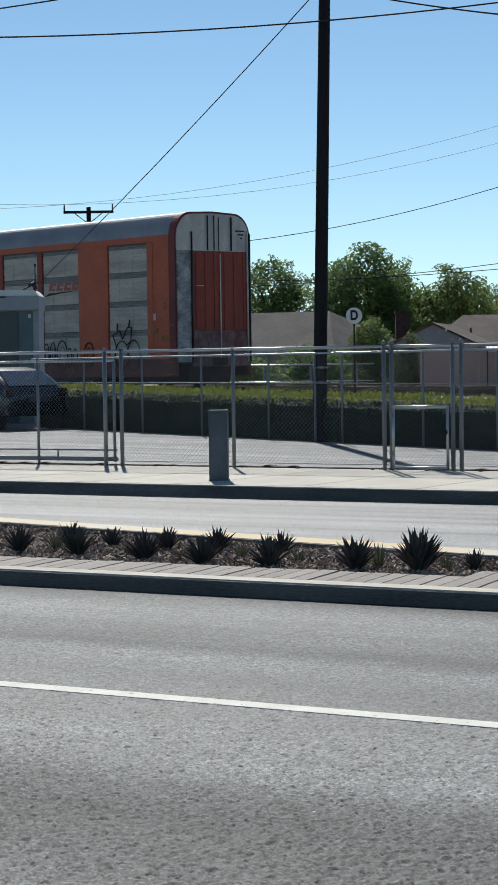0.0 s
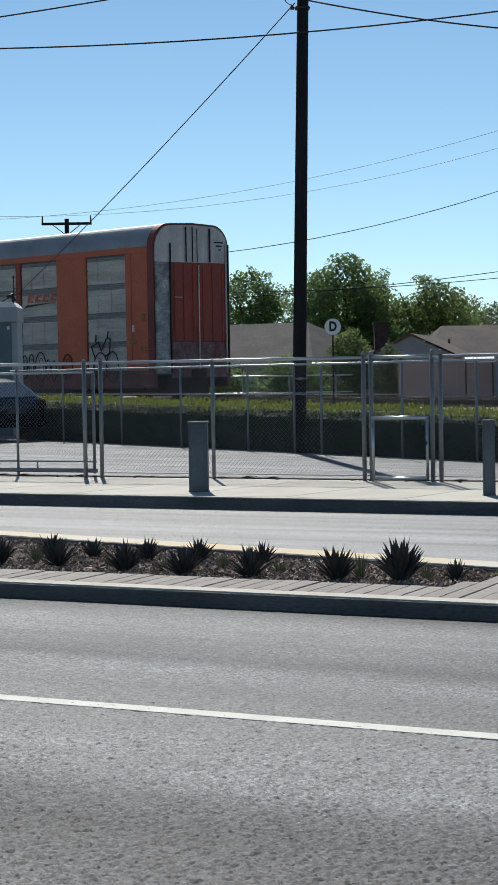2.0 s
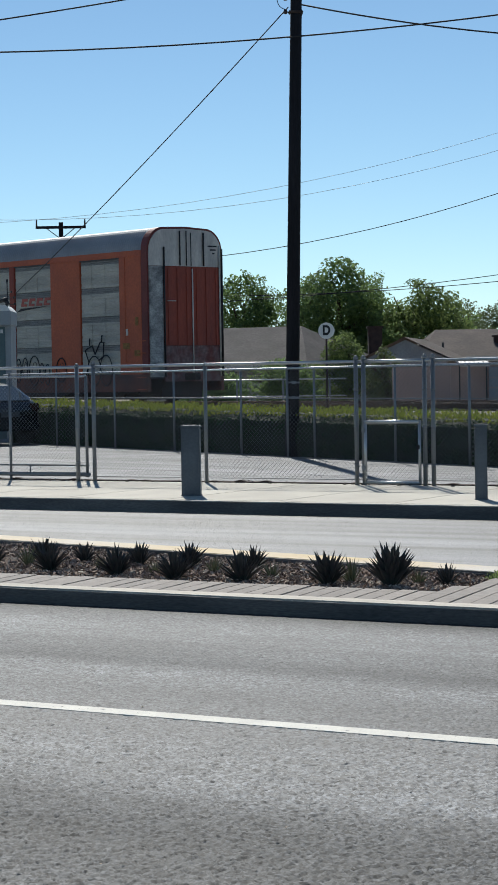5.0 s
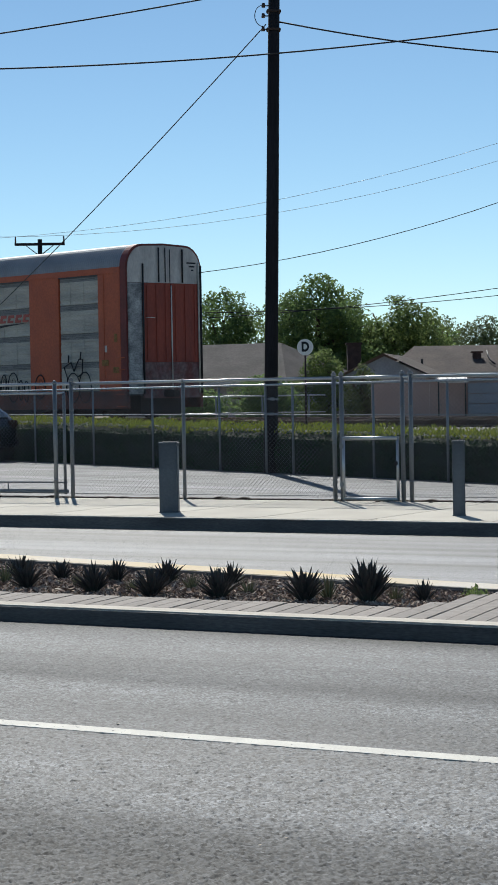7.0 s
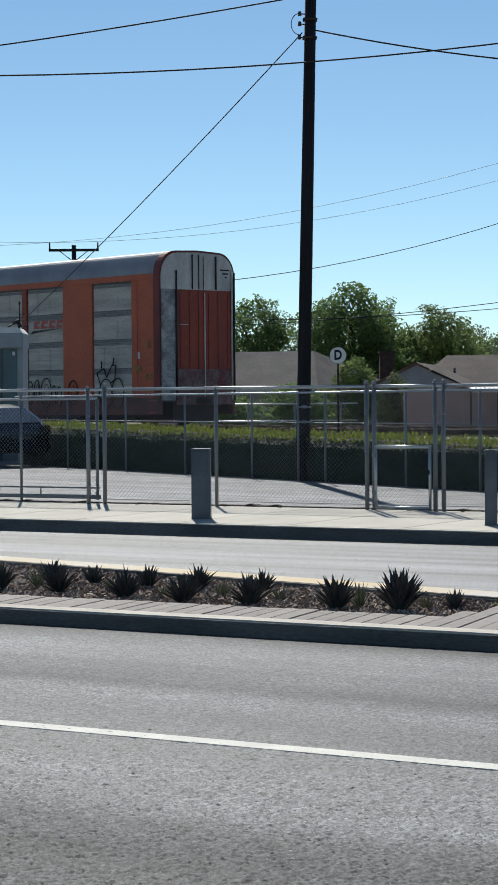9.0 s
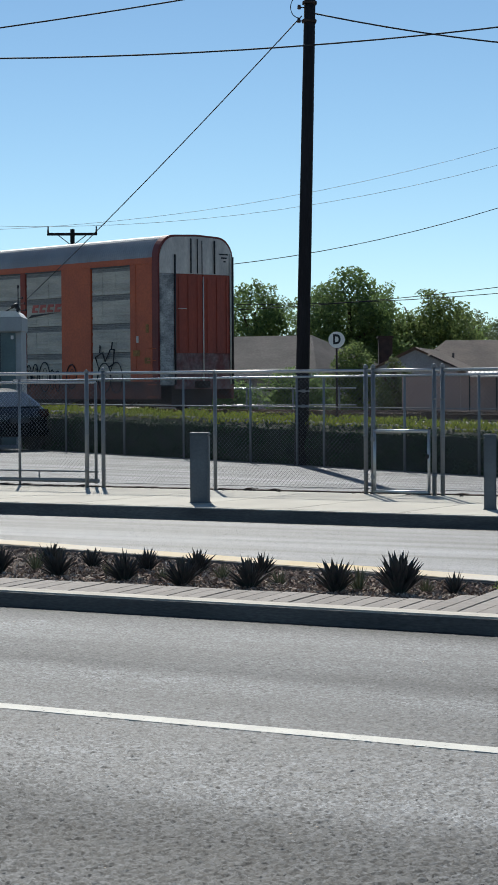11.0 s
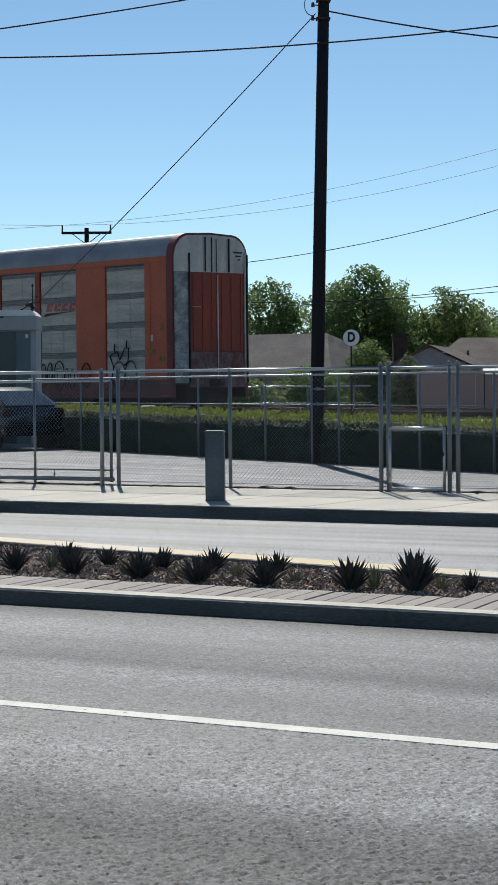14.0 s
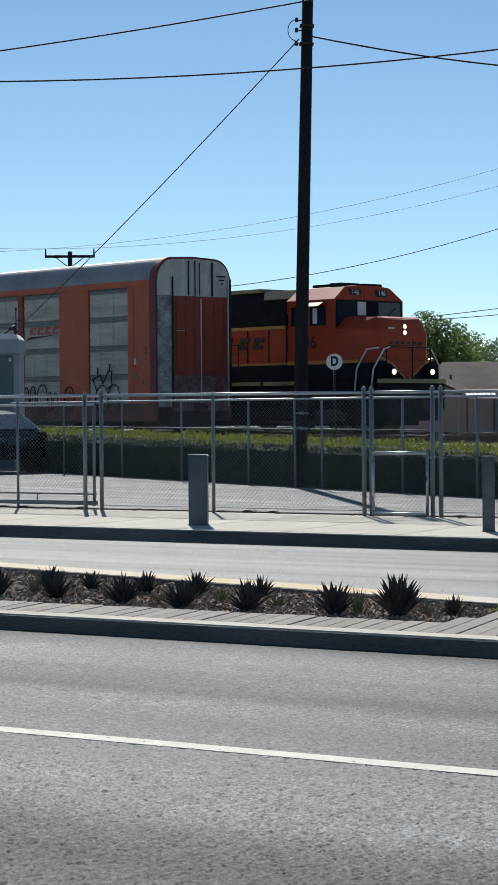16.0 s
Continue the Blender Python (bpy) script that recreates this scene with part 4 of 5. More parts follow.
    for k in range(6):
        y = -0.72 + k * 0.27
        prism(bm, ((y, 2.86), (y + 0.16, 2.86), (y + 0.21, 2.95), (y + 0.05, 2.95)), -0.462, -0.452)
    prism(bm, ((-0.85, 2.80), (-0.7, 2.83), (0.9, 2.83), (0.7, 2.81)), -0.462, -0.452)
    part("nose_mark", bm, M_BLACK, nose, "dark name mark on the nose")
    bm = bmesh.new()
    box(bm, -0.6, -0.44, -0.12, 0.12, 3.12, 3.56, 0.03)
    hl = part("headlight_box", bm, M_MAROON, nose)
    for z in (3.24, 3.44):
        bm = bmesh.new()
        rod(bm, (-0.45, 0.0, z), (-0.425, 0.0, z), 0.07, n=16)
        part("headlight", bm, M_LAMP, hl, "lit twin headlight")
    # cab
    bm = bmesh.new()
    prof = ((-1.6, 2.2), (-1.6, 4.38), (-1.05, 4.80), (-0.5, 4.86), (0.5, 4.86), (1.05, 4.80), (1.6, 4.38), (1.6, 2.2))
    prism(bm, prof, -4.4, -2.08)
    for v in bm.verts:
        if v.co.x > -3 and v.co.z > 4.5:
            v.co.x -= 0.08
    cab = part("cab", bm, M_LOCO, c, "orange crew cab with sloping roof edges")
    bm = bmesh.new()
    prism(bm, ((-1.55, 3.3), (-1.55, 4.30), (-1.48, 4.36), (1.48, 4.36), (1.55, 4.30), (1.55, 3.3)), -2.09, -2.065)
    part("windscreen_surround", bm, M_LOCO_BLACK, cab, "black surround of the windscreen")
    # navy pane, black pillar, and a pane greyed for its reflection
    for y0, y1, m_ in ((-1.48, -0.62, M_CAB_GLASS), (-0.1, 0.36, M_LOCO_BLACK), (0.42, 1.46, M_CAB_GREY)):
        bm = bmesh.new()
        box(bm, -2.075, -2.055, y0, y1, 3.42, 4.31, 0.006)
        part("windscreen", bm, m_, cab, "dark section of the windscreen")
    bm = bmesh.new()
    box(bm, -2.075, -2.05, -0.56, -0.16, 3.86, 4.31, 0.01)
    part("window_card", bm, M_WHITE, cab, "pale card behind the windscreen")
    for y in (-1.0, 0.85):
        bm = bmesh.new()
        rod(bm, (-2.04, y, 3.86), (-2.04, y + 0.38, 4.14), 0.012, n=6)
        part("wiper", bm, M_BLACK, cab)
    for x0, x1 in ((-4.1, -3.4), (-3.18, -2.55)):
        bm = bmesh.new()
        box(bm, x0, x1, -1.615, -1.55, 3.56, 4.12, 0.01)
        part("side_window", bm, M_CAB_GLASS, cab)
        bm = bmesh.new()
        for a, b_, z0, z1 in ((x0 - 0.04, x1 + 0.04, 4.12, 4.16), (x0 - 0.04, x1 + 0.04, 3.52, 3.56), (x0 - 0.04, x0, 3.56, 4.12), (x1, x1 + 0.04, 3.56, 4.12)):
            box(bm, a, b_, -1.63, -1.6, z0, z1)
        part("window_frame", bm, M_LOCO_BLACK, cab)
    bm = bmesh.new()
    box(bm, -3.1, -2.9, -1.63, -1.612, 3.58, 4.1)
    part("sunshade", bm, M_WHITE, cab)
    bm = bmesh.new()
    prism(bm, ((-1.6, 4.28), (-1.92, 4.12), (-1.92, 4.15), (-1.6, 4.32)), -3.25, -2.55)
    part("awning", bm, M_LOCO, cab, "orange awning over the side window")
    for y in (-0.62, 0.62):
        bm = bmesh.new()
        box(bm, -2.4, -2.10, y - 0.27, y + 0.27, 4.50, 4.73, 0.02)
        nb = part("number_box", bm, M_BLACK, cab)
        lettering("number", "146", 0.24, M_WHITE, nb, Matrix.Translation((-2.095, y, 4.615)) @ Matrix(((0, 0, 1, 0), (1, 0, 0, 0), (0, 1, 0, 0), (0, 0, 0, 1))))
    for x0, x1, y0, y1 in ((-3.0, -2.45, -0.95, -0.05), (-3.0, -2.45, 0.1, 1.0), (-4.2, -3.2, -0.6, 0.6)):
        bm = bmesh.new()
        box(bm, x0, x1, y0, y1, 4.82, 4.95, 0.02)
        part("roof_unit", bm, M_LOCO_BLACK, cab)
    lettering("number", "146", 0.62, M_BLACK, cab, pose(-3.4, -1.612, 2.97, 90, 0, 0))
    bm = bmesh.new()
    box(bm, -4.4, -1.0, -1.612, -1.6, 2.25, 2.36)
    part("cab_stripe", bm, M_LOCO_STRIPE, cab)
    bm = bmesh.new()
    box(bm, -4.42, -4.38, -1.64, -1.6, 2.3, 4.35)
    for z in (3.45, 2.7):
        rod(bm, (-4.3, -1.66, z), (-4.3, -1.66, z + 0.5), 0.014, n=6)
    part("door_edge", bm, M_LOCO_BLACK, cab)
    # long hood
    bm = bmesh.new()
    box(bm, -20.8, -4.42, -1.05, 1.05, 2.2, 3.5, 0.02)
    hood = part("lower_hood", bm, M_LOCO, c, "orange long hood with door seams")
    bm = bmesh.new()
    prism(bm, ((-1.05, 3.6), (-1.05, 4.52), (-0.75, 4.82), (0.75, 4.82), (1.05, 4.52), (1.05, 3.6)), -20.8, -4.42)
    upper = part("upper_hood", bm, M_LOCO_BLACK, c, "black upper hood")
    for k in range(5):
        bm = bmesh.new()
        box(bm, -6.4 - k * 2.9, -5.0 - k * 2.9, -1.075, -1.045, 3.75, 4.4, 0.01)
        part("vent_panel", bm, M_LOCO_BLACK, upper)
    bm = bmesh.new()
    box(bm, -8.3, -6.5, -0.9, 0.9, 4.8, 4.93, 0.03)
    part("roof_hatch", bm, M_SILL_STRIPE, upper, "pale sunlit roof hatch")
    bm = bmesh.new()
    box(bm, -20.8, -4.42, -1.065, 1.065, 3.5, 3.61, 0.005)
    part("hood_stripe", bm, M_LOCO_STRIPE, c)
    bm = bmesh.new()
    box(bm, -20.8, -4.42, -1.065, -1.04, 2.25, 2.35)
    part("lower_stripe", bm, M_LOCO_STRIPE, c)
    for k in range(14):
        bm = bmesh.new()
        x = -5.9 - k * 1.1
        box(bm, x - 0.016, x + 0.016, -1.075, -1.05, 2.36, 3.5)
        part("door_seam", bm, M_LOCO_BLACK, hood)
    # dark slanted bars in the place of the name
    for x in (-9.3, -8.4, -7.5, -6.75):
        bm = bmesh.new()
        prism(bm, ((x, 2.84), (x + 0.5, 2.84), (x + 0.55, 2.97), (x + 0.05, 2.97)), -1.095, -1.08, "y")
        prism(bm, ((x + 0.08, 3.06), (x + 0.58, 3.06), (x + 0.65, 3.24), (x + 0.15, 3.24)), -1.095, -1.08, "y")
        prism(bm, ((x + 0.05, 2.97), (x + 0.24, 2.97), (x + 0.27, 3.06), (x + 0.08, 3.06)), -1.095, -1.08, "y")
        part("name_mark", bm, M_BLACK, c, "black slanted name mark on the hood")
    bm = bmesh.new()
    prism(bm, ((-10.0, 2.55), (-9.6, 2.68), (-6.3, 2.74), (-9.4, 2.62)), -1.095, -1.08, "y")
    part("swoosh", bm, M_BLACK, c, "black swoosh under the name mark")
    # handrails and steps
    for pts in ([(-1.11, -1.66, 1.3), (-1.0, -1.66, 2.07), (-0.58, -1.62, 2.68), (-0.1, -1.55, 2.72)], [(-0.42, -1.6, 1.3), (-0.3, -1.6, 2.05), (0.1, -1.5, 2.68), (0.15, -1.3, 2.74)]):
        bm = bmesh.new()
        pipe(bm, pts, 0.028)
        part("step_rail", bm, M_WHITE, c, "white step handrail")
    bm = bmesh.new()
    pipe(bm, [(-0.12, 1.3, 1.75), (-0.12, 1.3, 2.15), (-0.35, 1.15, 2.72), (-0.4, 0.95, 2.74)], 0.026)
    part("step_rail", bm, M_WHITE, c, "white step handrail")
    for y in (-1.2, 0.0, 0.85):
        bm = bmesh.new()
        rod(bm, (-0.1, y, 1.72), (-0.1, y, 2.76), 0.026, n=6)
        part("front_stanchion", bm, M_LOCO_BLACK, c)
    bm = bmesh.new()
    rod(bm, (-0.1, -1.2, 2.75), (-0.1, 0.85, 2.75), 0.018, n=6)
    part("front_rail", bm, M_LOCO_BLACK, c)
    for z in (0.55, 0.9, 1.25):
        bm = bmesh.new()
        box(bm, -1.1, -0.4, -W - 0.04, -W + 0.3, z, z + 0.04)
        part("step", bm, M_LOCO_BLACK, c)
    for k in range(9):
        bm = bmesh.new()
        x = -6.9 - k * 1.9
        rod(bm, (x, -W + 0.03, 2.2), (x, -W + 0.03, 3.0), 0.016, n=6)
        part("stanchion", bm, M_LOCO_BLACK, c)
    bm = bmesh.new()
    rod(bm, (-6.9, -W + 0.03, 2.98), (-20.5, -W + 0.03, 2.98), 0.016, n=6)
    part("handrail", bm, M_LOCO_BLACK, c)
    for y in (-0.9, 0.9):
        bm = bmesh.new()
        box(bm, -0.28, -0.06, y - 0.14, y + 0.14, 1.8, 2.1, 0.03)
        d = part("ditch_light_box", bm, M_LOCO_BLACK, c)
        bm = bmesh.new()
        rod(bm, (-0.06, y, 1.95), (-0.035, y, 1.95), 0.085, n=16)
        part("ditch_light", bm, M_LAMP, d, "lit ditch light")
    bm = bmesh.new()
    box(bm, -0.05, 0.5, -0.15, 0.15, 0.72, 1.02, 0.05)
    part("coupler", bm, M_RUST, c)
    for y in (-0.5, 0.45, 0.7):
        bm = bmesh.new()
        pipe(bm, [(0.02, y, 1.3), (0.12, y, 1.1), (0.14, y + 0.05, 0.75), (0.08, y + 0.1, 0.5)], 0.025)
        part("brake_hose", bm, M_BLACK, c)
    bm = bmesh.new()
    box(bm, -14.5, -8.5, -1.3, 1.3, 0.45, 1.35, 0.2)
    part("fuel_tank", bm, M_LOCO_BLACK, c)
    bm = bmesh.new()
    box(bm, -21.0, -0.6, -0.85, 0.85, 0.2, 1.36, 0.03)
    part("underframe", bm, M_LOCO_BLACK, c, "dark underframe and drive gear")
    for x0, x1 in ((-7.6, -3.6), (-19.4, -15.4)):
        bm = bmesh.new()
        box(bm, x0, x1, -1.2, -1.06, 0.35, 1.1, 0.04)
        part("brake_gear", bm, M_LOCO_BLACK, c)
    bogie(c, -4.4, 1.9, 0.52, 3)
    bogie(c, -17.4, 1.9, 0.52, 3)
    return c


loco = locomotive()

# ---- round sign by the track ----
sign = tagged(empty("trackside_sign", pose(2.95, 57, 0.2)), "round white trackside sign with a black letter on a thin post", "sign")
bm = bmesh.new()
rod(bm, (0, 0, 0), (0, 0, 2.5), 0.028, n=8)
part("post", bm, M_SIGNPOST, sign)
bm = bmesh.new()
rod(bm, (0, -0.05, 2.66), (0, -0.03, 2.66), 0.225, n=36)
face = part("plate", bm, M_SIGN, sign)
lettering("letter", "D", 0.36, M_BLACK, face, pose(0, -0.056, 2.66, 90, 0, 0) @ Matrix.Diagonal((0.8, 1, 1, 1)))

# ---- railway boundary fence beyond the tracks ----
bound = tagged(empty("railway_fence", pose(-3.2, 83.6, 0.1, 0, 0, -1)), "old galvanised pipe fence with scrub behind the tracks", "fence")
for z, r in ((1.4, 0.03), (0.72, 0.022)):
    bm = bmesh.new()
    rod(bm, (0, 0, z), (8.3, 0, z), r, n=8)
    part("rail", bm, M_GALV, bound)
for k in range(5):
    bm = bmesh.new()
    rod(bm, (0.1 + k * 1.88, 0, -0.3), (0.1 + k * 1.88, 0, 1.43), 0.035, n=8)
    part("post", bm, M_GALV_OLD, bound)

# ---- kiosk with its mast ----
kiosk = tagged(empty("white_kiosk", pose(-5.47, 54.0, 0.1)), "small white flat-roofed kiosk with a dark opening", "kiosk")
bm = bmesh.new()
box(bm, -5.0, 0.0, 0.15, 1.5, 0, 2.98)
part("wall", bm, M_SHACK, kiosk)
bm = bmesh.new()
box(bm, -5.1, 0.03, -0.05, 1.6, 2.96, 3.34, 0.02)
part("fascia", bm, M_SHACK, kiosk)
bm = bmesh.new()
prism(bm, ((-5.1, 3.34), (0.02, 3.34), (-0.04, 3.42), (-0.12, 3.49), (-5.1, 3.51)), -0.05, 1.6, "y")
part("roof", bm, M_WHITE, kiosk)
bm = bmesh.new()
box(bm, -5.0, -0.53, 0.1, 0.16, 0.0, 2.93)
part("opening", bm, M_SHACK_DARK, kiosk, "dark glazed opening")
bm = bmesh.new()
box(bm, -0.53, -0.15, 0.12, 0.158, 0.0, 2.93, 0.01)
side = part("side_panel", bm, M_KIOSK_PANEL, kiosk)
bm = bmesh.new()
box(bm, -0.27, -0.2, 0.1, 0.125, 2.76, 2.86, 0.005)
part("small_plate", bm, M_WHITE, side)
bm = bmesh.new()
rod(bm, (-0.09, 0.3, 2.9), (-0.09, 0.3, 4.14), 0.014, n=8)
rod(bm, (-0.09, 0.3, 4.1), (-0.09, 0.3, 4.18), 0.03, 0.025, n=8)
mast = part("service_mast", bm, M_CABLE, kiosk, "thin dark service mast")
bm = bmesh.new()
rod(bm, (-0.13, 0.28, 3.62), (-0.06, 0.28, 3.52), 0.06, 0.045, n=10)
rod(bm, (-0.27, 0.26, 3.6), (-0.1, 0.28, 3.68), 0.05, 0.05, n=10)
rod(bm, (-0.12, 0.28, 3.34), (-0.11, 0.28, 3.56), 0.045, 0.03, n=8)
part("cable_head", bm, M_CABLE, mast)
bm = bmesh.new()
pipe(bm, [(-0.24, 0.25, 3.6), (-0.36, 0.2, 3.52), (-0.55, 0.1, 3.38), (-0.75, -0.02, 3.3), (-1.1, -0.08, 3.32), (-1.7, -0.08, 3.33)], 0.022)
part("cable_tail", bm, M_CABLE, mast)
bm = bmesh.new()
for dx, dz in ((0.08, 3.75), (0.1, 3.58), (0.02, 3.9)):
    rod(bm, (-0.09, 0.3, dz - 0.06), (dx, 0.3, dz - 0.06), 0.01, n=6)
    rod(bm, (dx, 0.3, dz - 0.08), (dx, 0.3, dz - 0.02), 0.024, n=8)
part("insulator", bm, M_INSUL, mast)


# ---- parked car: x forward, built about its rear axle ----
def parked_car():
    c = tagged(empty("parked_car", pose(-5.5, 48.95, 0.1, 0, 0, 129)), "dark hatchback parked by the hedge behind the fence", "car")
    bm = bmesh.new()
    sides = []
    prof = ((-0.8, 0.33), (-0.88, 0.55), (-0.88, 0.86), (-0.76, 1.0), (-0.5, 1.18), (-0.1, 1.38), (0.5, 1.48), (1.5, 1.47), (2.3, 1.15), (2.7, 0.95), (3.3, 0.82), (3.45, 0.6), (3.4, 0.3))
    for y, s in ((-0.88, 0.0), (-0.80, 1.0), (-0.62, 1.0), (0.62, 1.0), (0.80, 1.0), (0.88, 0.0)):
        ring = []
        for x, z in prof:
            k = 1.0 if abs(y) < 0.7 else (0.985 if abs(y) < 0.85 else 0.94)
            zz = z if z < 0.9 else 0.9 + (z - 0.9) * (1.0 if abs(y) < 0.7 else 0.9 if abs(y) < 0.85 else 0.1)
            ring.append(bm.verts.new((1.2 + (x - 1.2) * k, y, zz)))
        sides.append(ring)
    for a, b in zip(sides, sides[1:]):
        for k in range(len(prof)):
            bm.faces.new((a[k], a[(k + 1) % len(prof)], b[(k + 1) % len(prof)], b[k]))
    bm.faces.new(sides[0])
    bm.faces.new(sides[-1][::-1])
    bmesh.ops.bevel(bm, geom=list(bm.edges), offset=0.02, segments=1, affect="EDGES")
    body = part("body", bm, M_CAR, c, "glossy dark bodywork", smooth=True)
    bm = bmesh.new()
    vs = [bm.verts.new(p) for p in ((-0.72, -0.68, 1.03), (-0.72, 0.68, 1.03), (-0.14, 0.58, 1.375), (-0.14, -0.58, 1.375))]
    bm.faces.new(vs)
    r = bmesh.ops.extrude_face_region(bm, geom=list(bm.faces))
    bmesh.ops.translate(bm, vec=(-0.02, 0, 0.02), verts=[v for v in r["geom"] if isinstance(v, bmesh.types.BMVert)])
    part("rear_window", bm, M_CAR_GLASS, body)
    for sy in (-1, 1):
        bm = bmesh.new()
        prism(bm, ((-0.35, 1.0), (0.0, 1.3), (0.6, 1.4), (1.6, 1.39), (2.3, 1.0)), sy * 0.80 - 0.04, sy * 0.80 + 0.04, "y")
        part("side_window", bm, M_GLASS, body)
        bm = bmesh.new()
        box(bm, -0.9, -0.72, sy * 0.72 - 0.13, sy * 0.72 + 0.13, 0.78, 0.98, 0.03)
        part("tail_lamp", bm, M_TAIL, body, "red tail lamp")
        for x in (-0.32, 2.4):
            w = empty("wheel", pose(x, sy * 0.78, 0.31))
            w.parent = c
            bm = bmesh.new()
            rod(bm, (0, -0.1, 0), (0, 0.1, 0), 0.31, n=24)
            part("tyre", bm, M_TYRE, w)
            bm = bmesh.new()
            rod(bm, (0, sy * 0.095, 0), (0, sy * 0.112, 0), 0.2, n=20)
            part("rim", bm, M_RIM, w)
    bm = bmesh.new()
    box(bm, -0.925, -0.905, -0.26, 0.26, 0.66, 0.78, 0.0)
    part("plate", bm, M_PLATE_BAR, body, "grey plate with plain bars")
    bm = bmesh.new()
    box(bm, -0.95, -0.6, -0.84, 0.84, 0.36, 0.56, 0.05)
    part("bumper", bm, M_CAR, body)


parked_car()


# ---- houses behind the railway ----
def house(name, x, y, rot, L, W, wall_h, ridge, shingle, label, hip=0.0, gz=0.3, gable_dark=True):
    h = tagged(empty(name, pose(x, y, gz, 0, 0, rot)), label, "house")
    bm = bmesh.new()
    box(bm, -L / 2, L / 2, -W / 2, W / 2, -0.4, wall_h)
    part("wall", bm, M_STUCCO, h)
    if hip == 0:
        for sx in (-1, 1):
            bm = bmesh.new()
            prism(bm, ((-W / 2, wall_h), (W / 2, wall_h), (0, ridge - 0.12)), sx * L / 2 - 0.08, sx * L / 2 + 0.0)
            part("gable", bm, M_GABLE, h, "dark grey gable")
    o = 0.45
    bm = bmesh.new()
    e = wall_h - 0.12
    top = [(-L / 2 - o + hip, 0, ridge), (L / 2 + o - hip, 0, ridge)]
    base = [(-L / 2 - o, -W / 2 - o, e), (L / 2 + o, -W / 2 - o, e), (L / 2 + o, W / 2 + o, e), (-L / 2 - o, W / 2 + o, e)]
    t = [bm.verts.new(p) for p in top]
    b = [bm.verts.new(p) for p in base]
    bm.faces.new((b[0], b[1], t[1], t[0]))
    bm.faces.new((b[2], b[3], t[0], t[1]))
    if hip:
        bm.faces.new((b[1], b[2], t[1]))
        bm.faces.new((b[3], b[0], t[0]))
    bmesh.ops.solidify(bm, geom=list(bm.faces), thickness=0.14)
    part("roof", bm, shingle, h, "weathered shingle roof")
    for sy in (-1, 1):
        bm = bmesh.new()
        box(bm, -L / 2 - o, L / 2 + o, sy * (W / 2 + o) - 0.03, sy * (W / 2 + o) + 0.03, e - 0.16, e + 0.06)
        part("fascia", bm, M_TRIM, h)
    return h


house("bungalow", 2.0, 97, -30, 8.5, 8, 1.9, 3.65, M_SHINGLE_GREY, "low bungalow with a greyish brown hipped roof", hip=2.6)
hb = house("bungalow", 17.9, 104, 2, 16, 8, 2.2, 3.55, M_SHINGLE, "low bungalow with a long brown shingle roof", hip=1.4)
house("bungalow_wing", 8.9, 93.5, 78, 8, 3.6, 2.0, 2.95, M_SHINGLE, "gabled wing with grey gable facing the tracks")
bm = bmesh.new()
rod(bm, (-7.2, -3.7, 2.2), (-7.2, -3.7, 2.85), 0.06, n=8)
part("vent_pipe", bm, M_BLACK, hb)
bm = bmesh.new()
box(bm, -4.42, -4.02, -2.2, -1.85, 2.75, 3.12, 0.03)
box(bm, -4.5, -3.94, -2.28, -1.78, 3.12, 3.2, 0.02)
part("roof_vent", bm, M_BRICK_CHIM, hb, "dark square roof vent")
bm = bmesh.new()
pipe(bm, [(-3.75, -2.2, 3.2), (-3.74, -2.5, 2.95), (-3.68, -2.9, 2.72), (-3.55, -3.3, 2.55)], 0.045)
part("roof_cable", bm, M_BLACK, hb)

chim = tagged(empty("chimney_stack", pose(7.45, 99, 0)), "dark red brick chimney stack with a corbelled top", "chimney")
bm = bmesh.new()
box(bm, -0.33, 0.33, -0.3, 0.3, 0, 3.85, 0.02)
part("shaft", bm, M_BRICK_CHIM, chim)
bm = bmesh.new()
box(bm, -0.39, 0.39, -0.36, 0.36, 3.85, 3.96, 0.02)
part("cap", bm, M_BRICK_CHIM, chim)

wall = empty("block_wall", pose(7.05, 84.5, 0.2, 0, 0, -4))
tagged(wall, "brown block boundary wall behind the railway", "wall")
for k in range(10):
    bm = bmesh.new()
    box(bm, k * 2.4, k * 2.4 + 2.38, 0, 0.2, -0.4, 1.75, 0.01)
    part("panel", bm, M_BLOCK, wall)
bm = bmesh.new()
box(bm, -0.05, 24.1, -0.04, 0.24, 1.75, 1.84, 0.015)
part("coping", bm, M_TRIM, wall)
gar = tagged(empty("garage_door", pose(10.95, 83.95, 0.2, 0, 0, -4)), "blue-grey panelled garage door in the block wall", "garage door")
for k in range(4):
    bm = bmesh.new()
    box(bm, 0, 3.2, 0, 0.08, k * 0.42, k * 0.42 + 0.4, 0.015)
    part("panel", bm, M_DOOR_BLUE, gar)


awn = tagged(empty("pale_awning", pose(9.7, 83.7, 1.9)), "pale sunlit awning over the block wall", "awning")
bm = bmesh.new()
prism(bm, ((-0.5, 0.0), (0.3, 0.22), (0.3, 0.26), (-0.5, 0.05)), 0, 1.2)
part("sheet", bm, M_TRIM, awn)
for x in (0.05, 1.15):
    bm = bmesh.new()
    rod(bm, (x, 0.2, -2.1), (x, 0.2, 0.2), 0.03, n=6)
    part("prop", bm, M_BLACK, awn)


